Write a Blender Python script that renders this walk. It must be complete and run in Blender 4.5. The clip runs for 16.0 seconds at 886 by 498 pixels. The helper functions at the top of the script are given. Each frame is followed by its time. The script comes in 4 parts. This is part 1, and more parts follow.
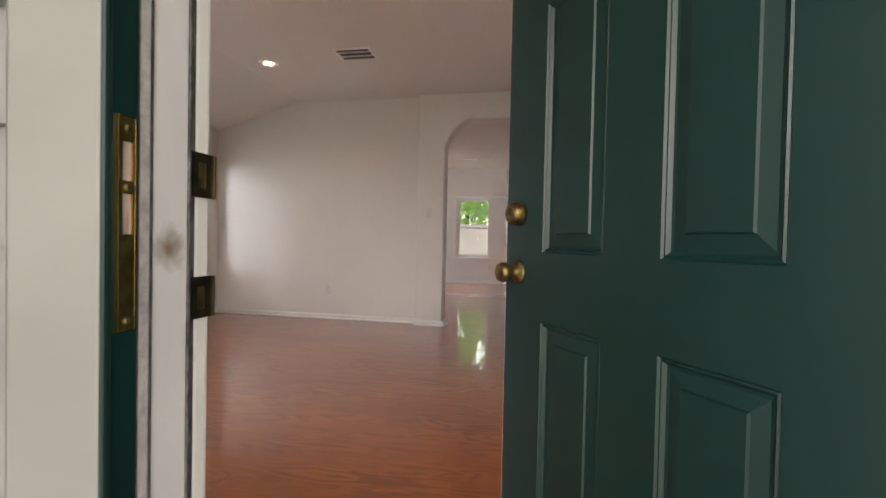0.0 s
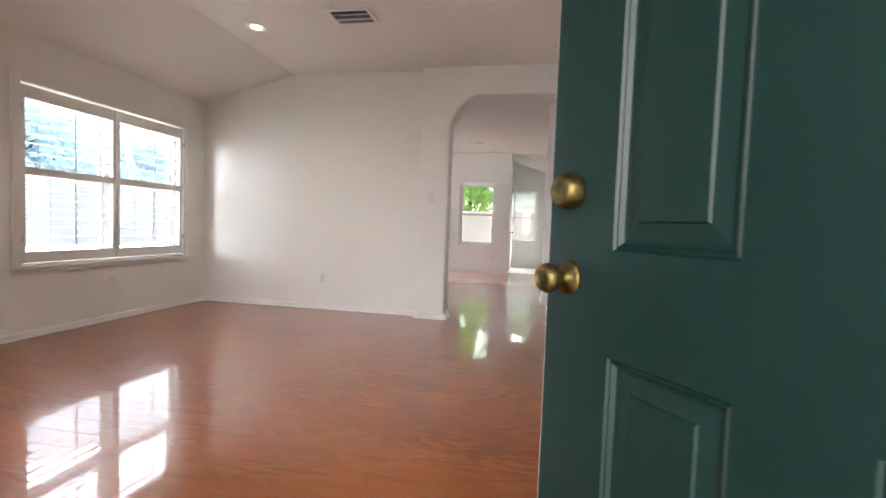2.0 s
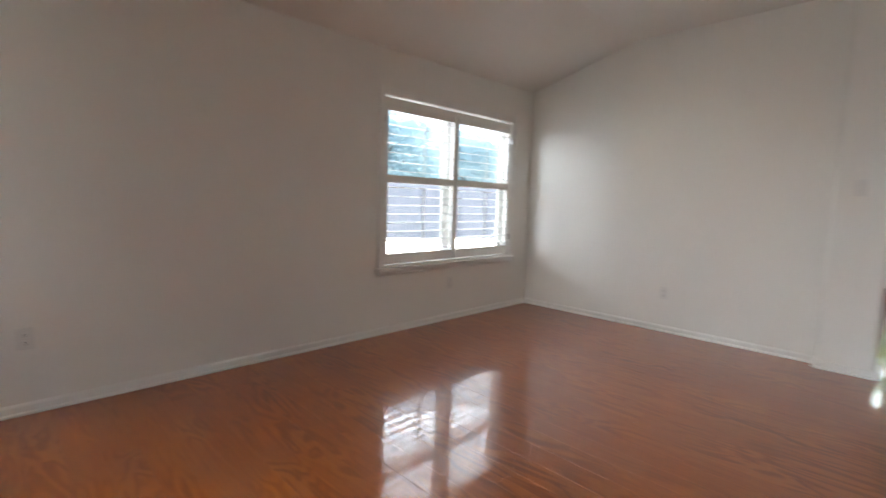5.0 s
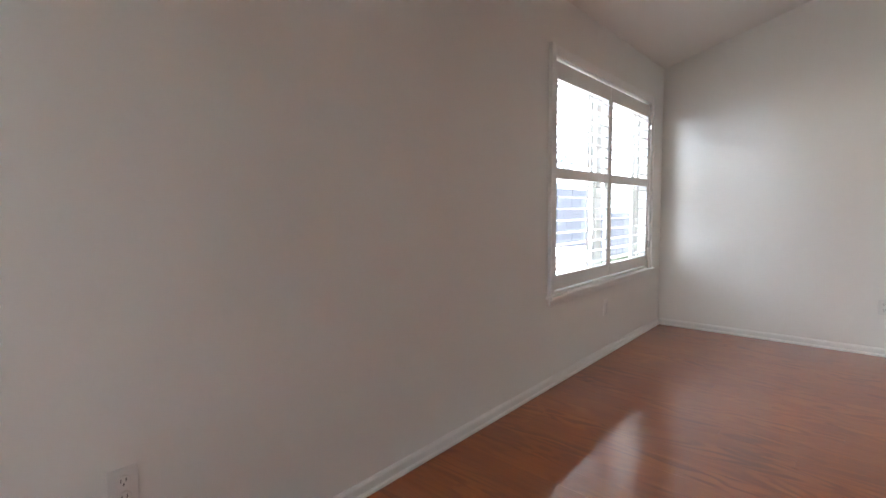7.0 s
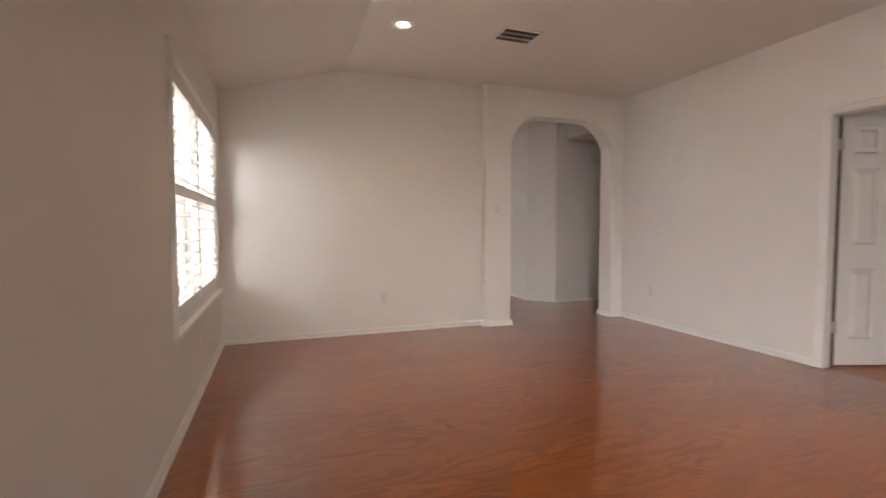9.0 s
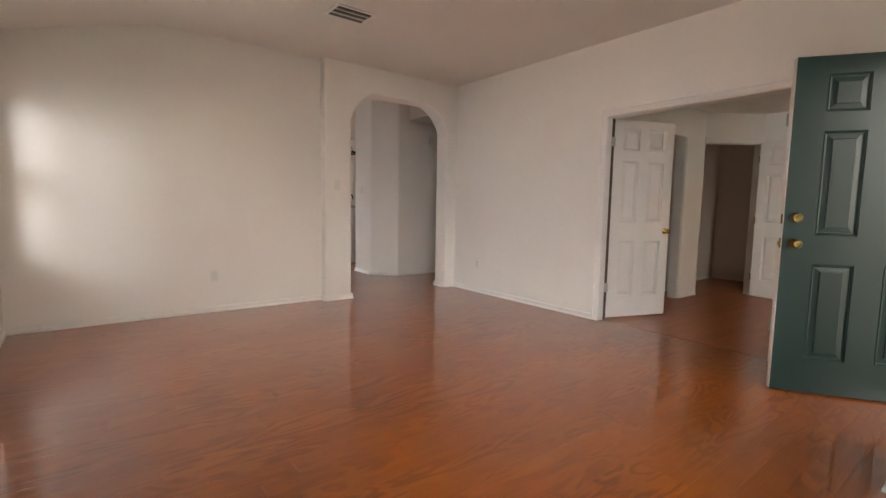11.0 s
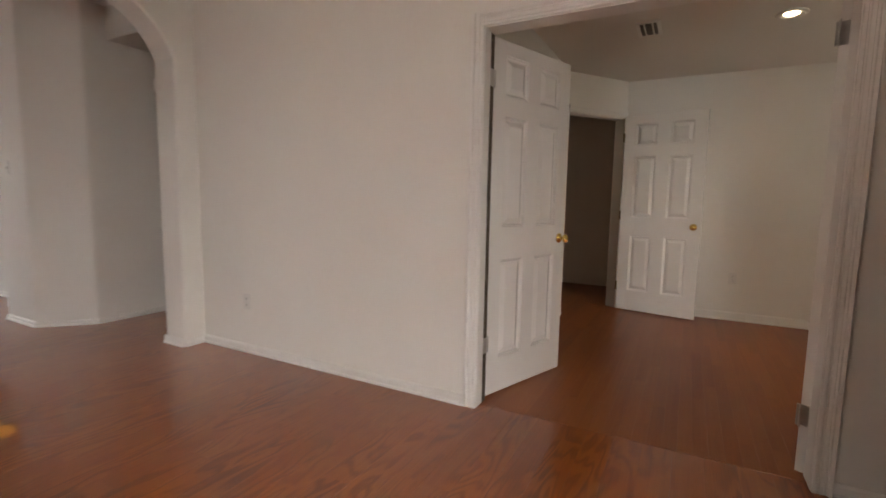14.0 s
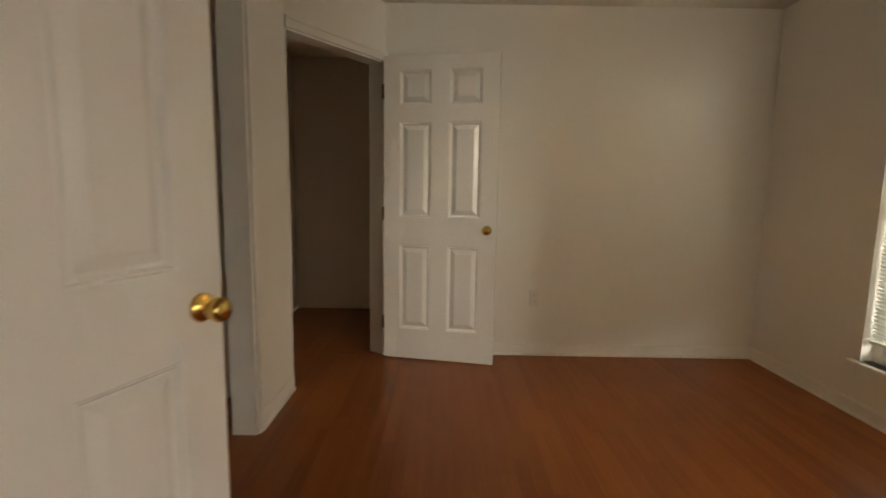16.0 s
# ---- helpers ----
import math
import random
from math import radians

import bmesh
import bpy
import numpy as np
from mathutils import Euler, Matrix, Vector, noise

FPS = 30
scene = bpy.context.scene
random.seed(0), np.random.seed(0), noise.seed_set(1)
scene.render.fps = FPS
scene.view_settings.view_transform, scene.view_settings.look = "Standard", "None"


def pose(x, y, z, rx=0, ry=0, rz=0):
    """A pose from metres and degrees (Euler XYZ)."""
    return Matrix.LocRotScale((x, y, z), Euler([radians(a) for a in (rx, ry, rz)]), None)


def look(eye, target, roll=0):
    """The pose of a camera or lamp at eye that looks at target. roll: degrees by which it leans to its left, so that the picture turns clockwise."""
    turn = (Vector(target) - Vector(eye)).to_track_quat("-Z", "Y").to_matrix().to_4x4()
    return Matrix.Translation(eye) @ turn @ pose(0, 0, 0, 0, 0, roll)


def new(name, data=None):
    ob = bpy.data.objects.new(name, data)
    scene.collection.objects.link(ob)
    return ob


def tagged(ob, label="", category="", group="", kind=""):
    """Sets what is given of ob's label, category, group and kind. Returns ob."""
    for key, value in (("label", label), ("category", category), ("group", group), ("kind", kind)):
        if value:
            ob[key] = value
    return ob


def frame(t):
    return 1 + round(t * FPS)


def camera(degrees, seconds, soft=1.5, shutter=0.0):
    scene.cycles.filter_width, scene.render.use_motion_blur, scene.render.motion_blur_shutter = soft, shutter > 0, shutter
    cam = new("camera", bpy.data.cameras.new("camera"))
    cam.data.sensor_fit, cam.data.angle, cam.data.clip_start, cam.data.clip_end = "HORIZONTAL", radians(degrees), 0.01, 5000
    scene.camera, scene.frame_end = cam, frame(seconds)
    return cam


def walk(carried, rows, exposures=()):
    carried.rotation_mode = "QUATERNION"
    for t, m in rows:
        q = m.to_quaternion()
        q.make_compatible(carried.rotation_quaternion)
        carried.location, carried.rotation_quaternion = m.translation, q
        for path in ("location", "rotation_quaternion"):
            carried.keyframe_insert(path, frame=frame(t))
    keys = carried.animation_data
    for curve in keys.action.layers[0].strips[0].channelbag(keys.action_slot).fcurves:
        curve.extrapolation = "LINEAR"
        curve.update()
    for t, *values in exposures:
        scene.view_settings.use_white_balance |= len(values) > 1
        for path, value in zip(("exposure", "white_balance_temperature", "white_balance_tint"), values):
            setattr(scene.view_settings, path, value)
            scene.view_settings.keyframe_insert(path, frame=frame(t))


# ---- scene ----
cam = camera(87.8, 16.0, 1.5, 0.35)
PATH = [
    (0, (-0.589, -5.333, 1.019), (-0.952, -3.367, 0.981), 1.2),
    (0.5, (-0.595, -5.285, 1.029), (-0.916, -3.311, 0.985), 0.9),
    (1, (-0.615, -5.248, 1.028), (-0.942, -3.275, 0.976), 0.9),
    (1.5, (-0.609, -5.1, 1.017), (-0.961, -3.132, 0.952), 1.5),
    (2, (-0.689, -4.938, 1.022), (-1.053, -2.973, 0.925), 2.1),
    (2.5, (-0.762, -4.761, 1.043), (-1.16, -2.807, 0.893), 2.2),
    (3, (-0.811, -4.614, 1.072), (-1.272, -2.679, 0.86), 1.5),
    (3.5, (-0.907, -4.545, 1.079), (-1.462, -2.64, 0.832), 1.0),
    (4, (-1.001, -4.465, 1.138), (-1.781, -2.638, 0.908), 1.5),
    (4.5, (-1.185, -4.388, 1.15), (-2.245, -2.704, 0.946), 2.0),
    (5, (-1.486, -4.37, 1.162), (-2.901, -2.971, 0.958), 1.6),
    (5.2, (-1.67, -4.396, 1.164), (-3.196, -3.119, 0.971), 1.7),
    (7.3, (-3.426, -4.564, 1.111), (-4.631, -2.976, 0.961), -2.1),
    (7.5, (-3.546, -4.562, 1.15), (-4.556, -2.844, 0.979), -1.6),
    (8, (-3.834, -4.485, 1.148), (-4.241, -2.533, 0.996), -0.8),
    (8.5, (-3.992, -4.557, 1.131), (-3.771, -2.571, 1.034), -0.5),
    (9, (-4.116, -4.735, 1.139), (-3.44, -2.856, 1.043), 0.0),
    (9.5, (-4.118, -4.935, 1.12), (-3.215, -3.154, 1.004), 0.7),
    (10, (-4.115, -5.154, 1.119), (-3.065, -3.459, 0.961), 1.4),
    (10.2, (-4.112, -5.164, 1.125), (-3.023, -3.495, 0.958), 1.4),
    (12.5, (-3.494, -4.113, 1.129), (-2.069, -2.725, 0.924), 0.4),
    (13, (-3.157, -3.807, 1.139), (-1.644, -2.515, 0.931), 0.4),
    (13.5, (-2.739, -3.545, 1.135), (-1.109, -2.403, 0.931), 0.9),
    (14, (-2.245, -3.297, 1.144), (-0.488, -2.366, 0.93), 1.0),
    (14.5, (-1.713, -3.135, 1.135), (0.137, -2.41, 0.907), 1.1),
    (15, (-1.178, -3.024, 1.142), (0.745, -2.523, 0.923), 1.2),
    (15.5, (-0.641, -3.025, 1.148), (1.33, -2.782, 0.912), 1.3),
    (16, (-0.174, -3.07, 1.158), (1.811, -3.067, 0.915), 0.9),
]
walk(cam, [(t, look(eye, target, roll)) for t, eye, target, roll in PATH],
     [(0, 0.9, 7100, 18), (0.5, 1.15, 6900, 16), (1.2, 1.4, 6700, 15), (2.3, 1.5, 6600, 15), (3.5, 1.15, 6500, 13), (5.2, 0.95, 6400, 11), (7.3, 1.1, 6200, 14), (8.1, 1.08, 7000, 19), (9.5, 0.98, 7600, 22), (12.5, 1.17, 7600, 14), (13.2, 1.17, 7600, 16), (14, 0.88, 7800, 19), (14.5, 0.85, 8000, 18), (15, 0.75, 8500, 17), (15.5, 0.68, 9400, 20), (16, 0.92, 9100, 12)])

# ---- light ----
world = bpy.data.worlds.new("world")
scene.world = world
world.use_nodes = True
wn = world.node_tree.nodes
sky = wn.new("ShaderNodeTexSky")
sky.sky_type, sky.sun_disc = "NISHITA", False
sky.sun_elevation, sky.sun_rotation = radians(52), radians(104)
wn["Background"].inputs["Strength"].default_value = 0.065
world.node_tree.links.new(sky.outputs[0], wn["Background"].inputs["Color"])

sun = new("sun", bpy.data.lights.new("sun", "SUN"))
sun.data.energy, sun.data.angle, sun.data.color = 5.0, radians(0.6), (1.0, 0.95, 0.88)
sun.matrix_world = look((40 * math.sin(radians(104)), 40 * math.cos(radians(104)), 51), (0, 0, 0))


def area(name, eye, target, w, h, watts, color):
    data = bpy.data.lights.new(name, "AREA")
    data.shape, data.size, data.size_y, data.energy, data.color = "RECTANGLE", w, h, watts, color
    ob = new(name, data)
    ob.matrix_world = look(eye, target)
    return ob


area("sky_west", (-17.0, 13.0, 8.2), (-4.6, 12.9, 4.4), 40.0, 15.0, 3200, (0.78, 0.89, 1.0))
area("sky_window", (-7.2, 0.8, 3.9), (-4.6, -0.6, 1.3), 5.4, 2.6, 165, (0.86, 0.94, 1.0))
# Added fill lamp near the ground, aimed up to brighten ceiling and walls.
area("lawn_west", (-6.7, 0.7, -0.06), (-4.2, -0.7, 2.0), 3.2, 1.5, 160, (1.0, 0.97, 0.92))
# Added fill outside the made-up side window of the back room.
area("sky_side", (-5.9, 3.4, 1.9), (-4.6, 3.4, 1.4), 2.6, 1.8, 50, (0.74, 0.86, 1.0))
area("sky_porch", (-0.3, -8.2, 2.0), (-0.7, -4.6, 1.0), 3.0, 2.6, 80, (1.0, 0.97, 0.92))
area("sky_study", (1.75, -7.2, 2.4), (1.75, -5.3, 1.1), 2.4, 2.0, 15, (1.0, 0.97, 0.88))
area("sky_north", (-1.0, 32.0, 8.0), (-1.0, 6.0, 1.5), 44.0, 15.0, 10000, (0.90, 0.96, 1.0))
area("sky_yard", (-1.9, 7.5, 4.6), (-1.9, 4.8, 0.9), 2.2, 1.4, 330, (0.90, 0.96, 1.0))
area("sky_nook", (0.2, 9.3, 4.6), (0.2, 6.4, 0.6), 3.6, 1.4, 600, (0.90, 0.96, 1.0))
area("sky_south", (-5.8, -10.5, 3.2), (-3.7, -5.9, 1.4), 5.0, 3.0, 420, (0.92, 0.97, 1.0))
area("sky_front", (-7.4, -9.0, 2.6), (-3.85, -5.9, 1.3), 3.8, 3.0, 680, (0.80, 0.91, 1.0))


def spot(name, x, y, z, watts, color):
    data = bpy.data.lights.new(name, "SPOT")
    data.energy, data.color, data.spot_size, data.spot_blend, data.shadow_soft_size = watts, color, radians(150), 0.9, 0.05
    ob = new(name, data)
    ob.matrix_world = pose(x, y, z)
    return ob


spot("downlight_living", -3.156, -1.14, 2.70, 9, (1.0, 0.86, 0.68))
spot("downlight_study", 1.62, -3.81, 2.37, 9.0, (1.0, 0.74, 0.38))


# ---- materials ----
def mat(name):
    m = bpy.data.materials.new(name)
    m.use_nodes = True
    return m, m.node_tree.nodes, m.node_tree.links, m.node_tree.nodes["Principled BSDF"]


def noisy(name, a, b, scale=6.0, rough=0.5, metal=0.0, grain=120.0, bump=0.05, dist=0.002, stretch=(1, 1, 1), rvar=0.1, spec=0.5):
    """Two-scale paint, metal, earth: blotches from a to b, fine relief."""
    m, n, l, p = mat(name)
    geo = n.new("ShaderNodeNewGeometry")
    mp = n.new("ShaderNodeMapping")
    mp.inputs["Scale"].default_value = stretch
    l.new(geo.outputs["Position"], mp.inputs["Vector"])
    big, fine = n.new("ShaderNodeTexNoise"), n.new("ShaderNodeTexNoise")
    for t, s, d in ((big, scale, 4.0), (fine, grain, 3.0)):
        t.inputs["Scale"].default_value, t.inputs["Detail"].default_value = s, d
        l.new(mp.outputs[0], t.inputs["Vector"])
    ramp = n.new("ShaderNodeValToRGB")
    ramp.color_ramp.elements[0].color, ramp.color_ramp.elements[1].color = (*a, 1), (*b, 1)
    ramp.color_ramp.elements[0].position, ramp.color_ramp.elements[1].position = 0.3, 0.7
    l.new(big.outputs["Fac"], ramp.inputs[0])
    l.new(ramp.outputs[0], p.inputs["Base Color"])
    r = n.new("ShaderNodeMapRange")
    r.inputs["To Min"].default_value, r.inputs["To Max"].default_value = max(0.02, rough - rvar), min(1, rough + rvar)
    l.new(big.outputs["Fac"], r.inputs["Value"])
    l.new(r.outputs[0], p.inputs["Roughness"])
    bp = n.new("ShaderNodeBump")
    bp.inputs["Strength"].default_value, bp.inputs["Distance"].default_value = bump, dist
    l.new(fine.outputs["Fac"], bp.inputs["Height"])
    l.new(bp.outputs[0], p.inputs["Normal"])
    p.inputs["Metallic"].default_value = metal
    p.inputs["Specular IOR Level"].default_value = spec
    return m


def wood_floor(name, dark, mid, light, rough, coat, figure=(1.5, 6.5), rings=52.0, strong=0.23, gloss=0.035, vary=0.06):
    """Varnished boards: flame figure in patches, long fibres, a tone of its own per board."""
    m, n, l, p = mat(name)
    geo, info = n.new("ShaderNodeNewGeometry"), n.new("ShaderNodeObjectInfo")

    def math_node(op, a, b, c=None):
        q = n.new("ShaderNodeMath")
        q.operation = op
        for k, v in enumerate((a, b, c)):
            if v is None:
                continue
            if isinstance(v, (int, float)):
                q.inputs[k].default_value = v
            else:
                l.new(v, q.inputs[k])
        return q.outputs[0]

    def noise(vector, scale, detail=2.0, distortion=0.0):
        mp, t = n.new("ShaderNodeMapping"), n.new("ShaderNodeTexNoise")
        mp.inputs["Scale"].default_value = scale
        l.new(vector, mp.inputs["Vector"])
        t.inputs["Scale"].default_value, t.inputs["Detail"].default_value, t.inputs["Distortion"].default_value = 1.0, detail, distortion
        l.new(mp.outputs[0], t.inputs["Vector"])
        return t.outputs["Fac"]

    def span(value, a, b, c, d):
        r = n.new("ShaderNodeMapRange")
        r.inputs["From Min"].default_value, r.inputs["From Max"].default_value = a, b
        r.inputs["To Min"].default_value, r.inputs["To Max"].default_value = c, d
        l.new(value, r.inputs["Value"])
        return r.outputs[0]

    rand = math_node("ADD", info.outputs["Random"], geo.outputs["Random Per Island"])
    off = n.new("ShaderNodeVectorMath")
    off.operation = "SCALE"
    off.inputs[0].default_value = (17.0, 9.0, 5.0)
    l.new(rand, off.inputs["Scale"])
    pos = n.new("ShaderNodeVectorMath")
    pos.operation = "ADD"
    l.new(geo.outputs["Position"], pos.inputs[0])
    l.new(off.outputs[0], pos.inputs[1])
    own, place = pos.outputs[0], geo.outputs["Position"]
    # growth rings: a slow field cut into many thin bands
    flame = math_node("SINE", math_node("MULTIPLY", noise(own, (*figure, 1.0), 2.2, 0.6), rings), 0.0)
    flame = span(flame, -1.0, 0.5, 0.0, 1.0)
    patch = span(noise(own, (1.5, 3.5, 1.0), 1.0), 0.40, 0.62, 0.12, 1.0)
    fibre = noise(own, (3.0, 120.0, 1.0), 3.0)
    pores = span(noise(own, (9.0, 260.0, 1.0), 2.0), 0.56, 0.70, 0.0, 1.0)
    value = math_node("MULTIPLY_ADD", math_node("MULTIPLY", math_node("SUBTRACT", flame, 0.62), patch), strong, 0.52)
    value = math_node("MULTIPLY_ADD", math_node("SUBTRACT", fibre, 0.5), 0.22, value)
    value = math_node("MULTIPLY_ADD", pores, -0.035, value)
    value = math_node("MULTIPLY_ADD", math_node("SUBTRACT", rand, 0.5), vary, value)
    value = math_node("MULTIPLY_ADD", math_node("SUBTRACT", noise(place, (1.1, 1.6, 1.0), 3.0), 0.5), 0.35, value)
    ramp = n.new("ShaderNodeValToRGB")
    e = ramp.color_ramp.elements
    e[0].position, e[0].color = 0.22, (*dark, 1)
    e[1].position, e[1].color = 0.84, (*light, 1)
    e.new(0.52).color = (*mid, 1)
    l.new(value, ramp.inputs[0])
    l.new(ramp.outputs[0], p.inputs["Base Color"])
    p.inputs["Roughness"].default_value = rough
    p.inputs["Coat Weight"].default_value = coat
    p.inputs["Specular IOR Level"].default_value = 0.25
    l.new(span(noise(place, (2.2, 2.8, 1.0), 3.0), 0.3, 0.7, gloss * 0.6, gloss * 1.9), p.inputs["Coat Roughness"])
    b1, b2 = n.new("ShaderNodeBump"), n.new("ShaderNodeBump")
    b1.inputs["Strength"].default_value, b1.inputs["Distance"].default_value = 0.10, 0.003
    b2.inputs["Strength"].default_value, b2.inputs["Distance"].default_value = 0.06, 0.0006
    l.new(noise(own, (2.5, 7.0, 1.0), 2.0), b1.inputs["Height"])
    l.new(fibre, b2.inputs["Height"])
    l.new(b1.outputs[0], b2.inputs["Normal"])
    l.new(b2.outputs[0], p.inputs["Normal"])
    l.new(b1.outputs[0], p.inputs["Coat Normal"])
    return m


def glow(name, color, strength):
    m, n, l, p = mat(name)
    p.inputs["Base Color"].default_value = (*color, 1)
    p.inputs["Emission Color"].default_value = (*color, 1)
    p.inputs["Emission Strength"].default_value = strength
    return m


def glass_mat(name, tint=(1, 1, 1)):
    m, n, l, p = mat(name)
    p.inputs["Base Color"].default_value = (*tint, 1)
    p.inputs["Roughness"].default_value = 0.0
    p.inputs["Transmission Weight"].default_value = 1.0
    p.inputs["IOR"].default_value = 1.45
    return m


WALL = noisy("wall_paint", (0.80, 0.785, 0.745), (0.83, 0.815, 0.775), 1.2, 0.68, grain=210, bump=0.12, dist=0.0015, spec=0.25)
CEIL = noisy("ceiling_paint", (0.76, 0.735, 0.69), (0.79, 0.765, 0.72), 1.0, 0.8, grain=150, bump=0.35, dist=0.002)
TRIM = noisy("trim_paint", (0.79, 0.78, 0.75), (0.83, 0.82, 0.79), 3.0, 0.35, grain=300, bump=0.03)
DOORW = noisy("white_door_paint", (0.80, 0.79, 0.76), (0.85, 0.84, 0.81), 2.5, 0.25, grain=260, bump=0.05, dist=0.0008, stretch=(1, 1, 0.15))
GREEN = noisy("green_door_paint", (0.0011, 0.0185, 0.0165), (0.0016, 0.024, 0.0215), 2.0, 0.40, grain=220, bump=0.06, dist=0.0008, stretch=(1, 1, 0.2))
def stain(m, at, radius, color):
    """A smudge of its own shape on a painted surface."""
    n, l = m.node_tree.nodes, m.node_tree.links
    p = n["Principled BSDF"]
    src = p.inputs["Base Color"].links[0].from_socket
    geo, dist, wob, add, rng_, mix = n.new("ShaderNodeNewGeometry"), n.new("ShaderNodeVectorMath"), n.new("ShaderNodeTexNoise"), n.new("ShaderNodeMath"), n.new("ShaderNodeMapRange"), n.new("ShaderNodeMix")
    dist.operation = "DISTANCE"
    dist.inputs[1].default_value = at
    l.new(geo.outputs["Position"], dist.inputs[0])
    wob.inputs["Scale"].default_value, wob.inputs["Detail"].default_value = 45.0, 4.0
    l.new(geo.outputs["Position"], wob.inputs["Vector"])
    add.operation = "MULTIPLY_ADD"
    add.inputs[1].default_value = radius * 1.2
    l.new(wob.outputs["Fac"], add.inputs[0])
    l.new(dist.outputs["Value"], add.inputs[2])
    rng_.inputs["From Min"].default_value, rng_.inputs["From Max"].default_value = radius * 0.7, radius * 1.7
    rng_.inputs["To Min"].default_value, rng_.inputs["To Max"].default_value = 0.9, 0.0
    l.new(add.outputs[0], rng_.inputs["Value"])
    mix.data_type = "RGBA"
    l.new(rng_.outputs[0], mix.inputs["Factor"])
    l.new(src, mix.inputs["A"])
    mix.inputs["B"].default_value = (*color, 1)
    l.new(mix.outputs["Result"], p.inputs["Base Color"])


JAMB = noisy("worn_jamb_paint", (0.66, 0.65, 0.66), (0.78, 0.77, 0.77), 9.0, 0.55, grain=80, bump=0.15, stretch=(1, 1, 0.3))
stain(JAMB, (-1.056, -4.800, 1.000), 0.032, (0.17, 0.11, 0.055))
STRIP = noisy("weatherstrip_rubber", (0.36, 0.34, 0.34), (0.54, 0.52, 0.52), 70.0, 0.9, grain=420, bump=0.7, dist=0.003)
RUBBER = noisy("cracked_black_rubber", (0.012, 0.011, 0.012), (0.16, 0.15, 0.15), 130.0, 0.6, grain=300, bump=0.5, stretch=(1, 1, 0.35))
RAWWOOD = noisy("raw_pink_wood", (0.30, 0.21, 0.18), (0.52, 0.42, 0.39), 60.0, 0.8, stretch=(1, 1, 0.15))
DARK = noisy("dark_gap", (0.012, 0.011, 0.010), (0.03, 0.028, 0.025), 30.0, 0.7)
BRASS = noisy("polished_brass", (0.72, 0.48, 0.14), (0.80, 0.56, 0.20), 20.0, 0.16, 1.0, grain=150, bump=0.02, rvar=0.06)
OLDBRASS = noisy("tarnished_brass", (0.10, 0.075, 0.026), (0.30, 0.22, 0.085), 45.0, 0.42, 1.0, grain=160, bump=0.15)
BRONZE = noisy("dark_bronze", (0.05, 0.04, 0.025), (0.14, 0.11, 0.06), 30.0, 0.4, 1.0, grain=160, bump=0.1)
NICKEL = noisy("dull_nickel", (0.45, 0.44, 0.42), (0.55, 0.54, 0.52), 30.0, 0.35, 1.0)
IRON = noisy("black_iron", (0.010, 0.010, 0.010), (0.022, 0.021, 0.02), 20.0, 0.5, 0.6)
PLASTIC = noisy("white_plastic", (0.72, 0.71, 0.68), (0.76, 0.75, 0.72), 5.0, 0.35, bump=0.01)
SOCKET = noisy("slot_dark", (0.03, 0.03, 0.03), (0.05, 0.05, 0.05), 30.0, 0.6)
VENT = noisy("grey_vent_metal", (0.12, 0.115, 0.11), (0.20, 0.19, 0.18), 12.0, 0.5)
OAK = wood_floor("oak_boards", (0.115, 0.025, 0.0036), (0.265, 0.064, 0.0088), (0.41, 0.118, 0.019), 0.30, 1.0)
LAMINATE = wood_floor("laminate_boards", (0.14, 0.038, 0.010), (0.25, 0.072, 0.019), (0.36, 0.115, 0.033), 0.42, 0.30, (0.35, 9.0), 13.0, 0.13, 0.12, 0.15)
# Wall colour warmed to brown-beige; carries the dim floor bounce.
CLOSET = noisy("closet_bounce_tone", (0.76, 0.66, 0.57), (0.80, 0.70, 0.61), 2.0, 0.7, grain=200, bump=0.2)
# Darker olive wall tone; the closet's dimness is put into the colour.
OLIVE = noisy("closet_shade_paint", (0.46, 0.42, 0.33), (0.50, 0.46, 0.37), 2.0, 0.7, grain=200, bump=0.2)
TILE = noisy("cream_tile", (0.62, 0.58, 0.50), (0.70, 0.66, 0.58), 5.0, 0.3)
# Cream dimmed in the base colour to offset the bright porch lamp.
SIDING = noisy("dimmed_cream_siding", (0.22, 0.22, 0.205), (0.26, 0.26, 0.242), 5.0, 0.6, grain=60, bump=0.25, stretch=(0.3, 0.3, 1))
PALESIDE = noisy("white_siding_paint", (0.66, 0.67, 0.69), (0.74, 0.75, 0.77), 5.0, 0.6, grain=60, bump=0.2)
CONCRETE = noisy("porch_concrete", (0.30, 0.29, 0.27), (0.42, 0.40, 0.37), 4.0, 0.85, grain=90, bump=0.3)
GRASS = noisy("lawn", (0.035, 0.07, 0.015), (0.08, 0.12, 0.03), 3.0, 0.9, grain=60, bump=0.6, dist=0.02)
# Bluish, dim base: sky-lit shade is put into the fence colour.
FENCE = noisy("weathered_shade_blue_wood", (0.13, 0.15, 0.20), (0.185, 0.205, 0.26), 5.0, 0.85, grain=60, bump=0.3, stretch=(1, 1, 0.12))
TANFENCE = noisy("pale_cedar_fence", (0.36, 0.31, 0.29), (0.44, 0.39, 0.36), 5.0, 0.85, grain=60, bump=0.3, stretch=(1, 1, 0.12))
LEAF = noisy("tree_leaves", (0.13, 0.25, 0.05), (0.21, 0.34, 0.09), 5.0, 0.55)
ln, ll = LEAF.node_tree.nodes, LEAF.node_tree.links
thru, both = ln.new("ShaderNodeBsdfTranslucent"), ln.new("ShaderNodeMixShader")
thru.inputs["Color"].default_value = (0.48, 0.68, 0.24, 1)
both.inputs[0].default_value = 0.68
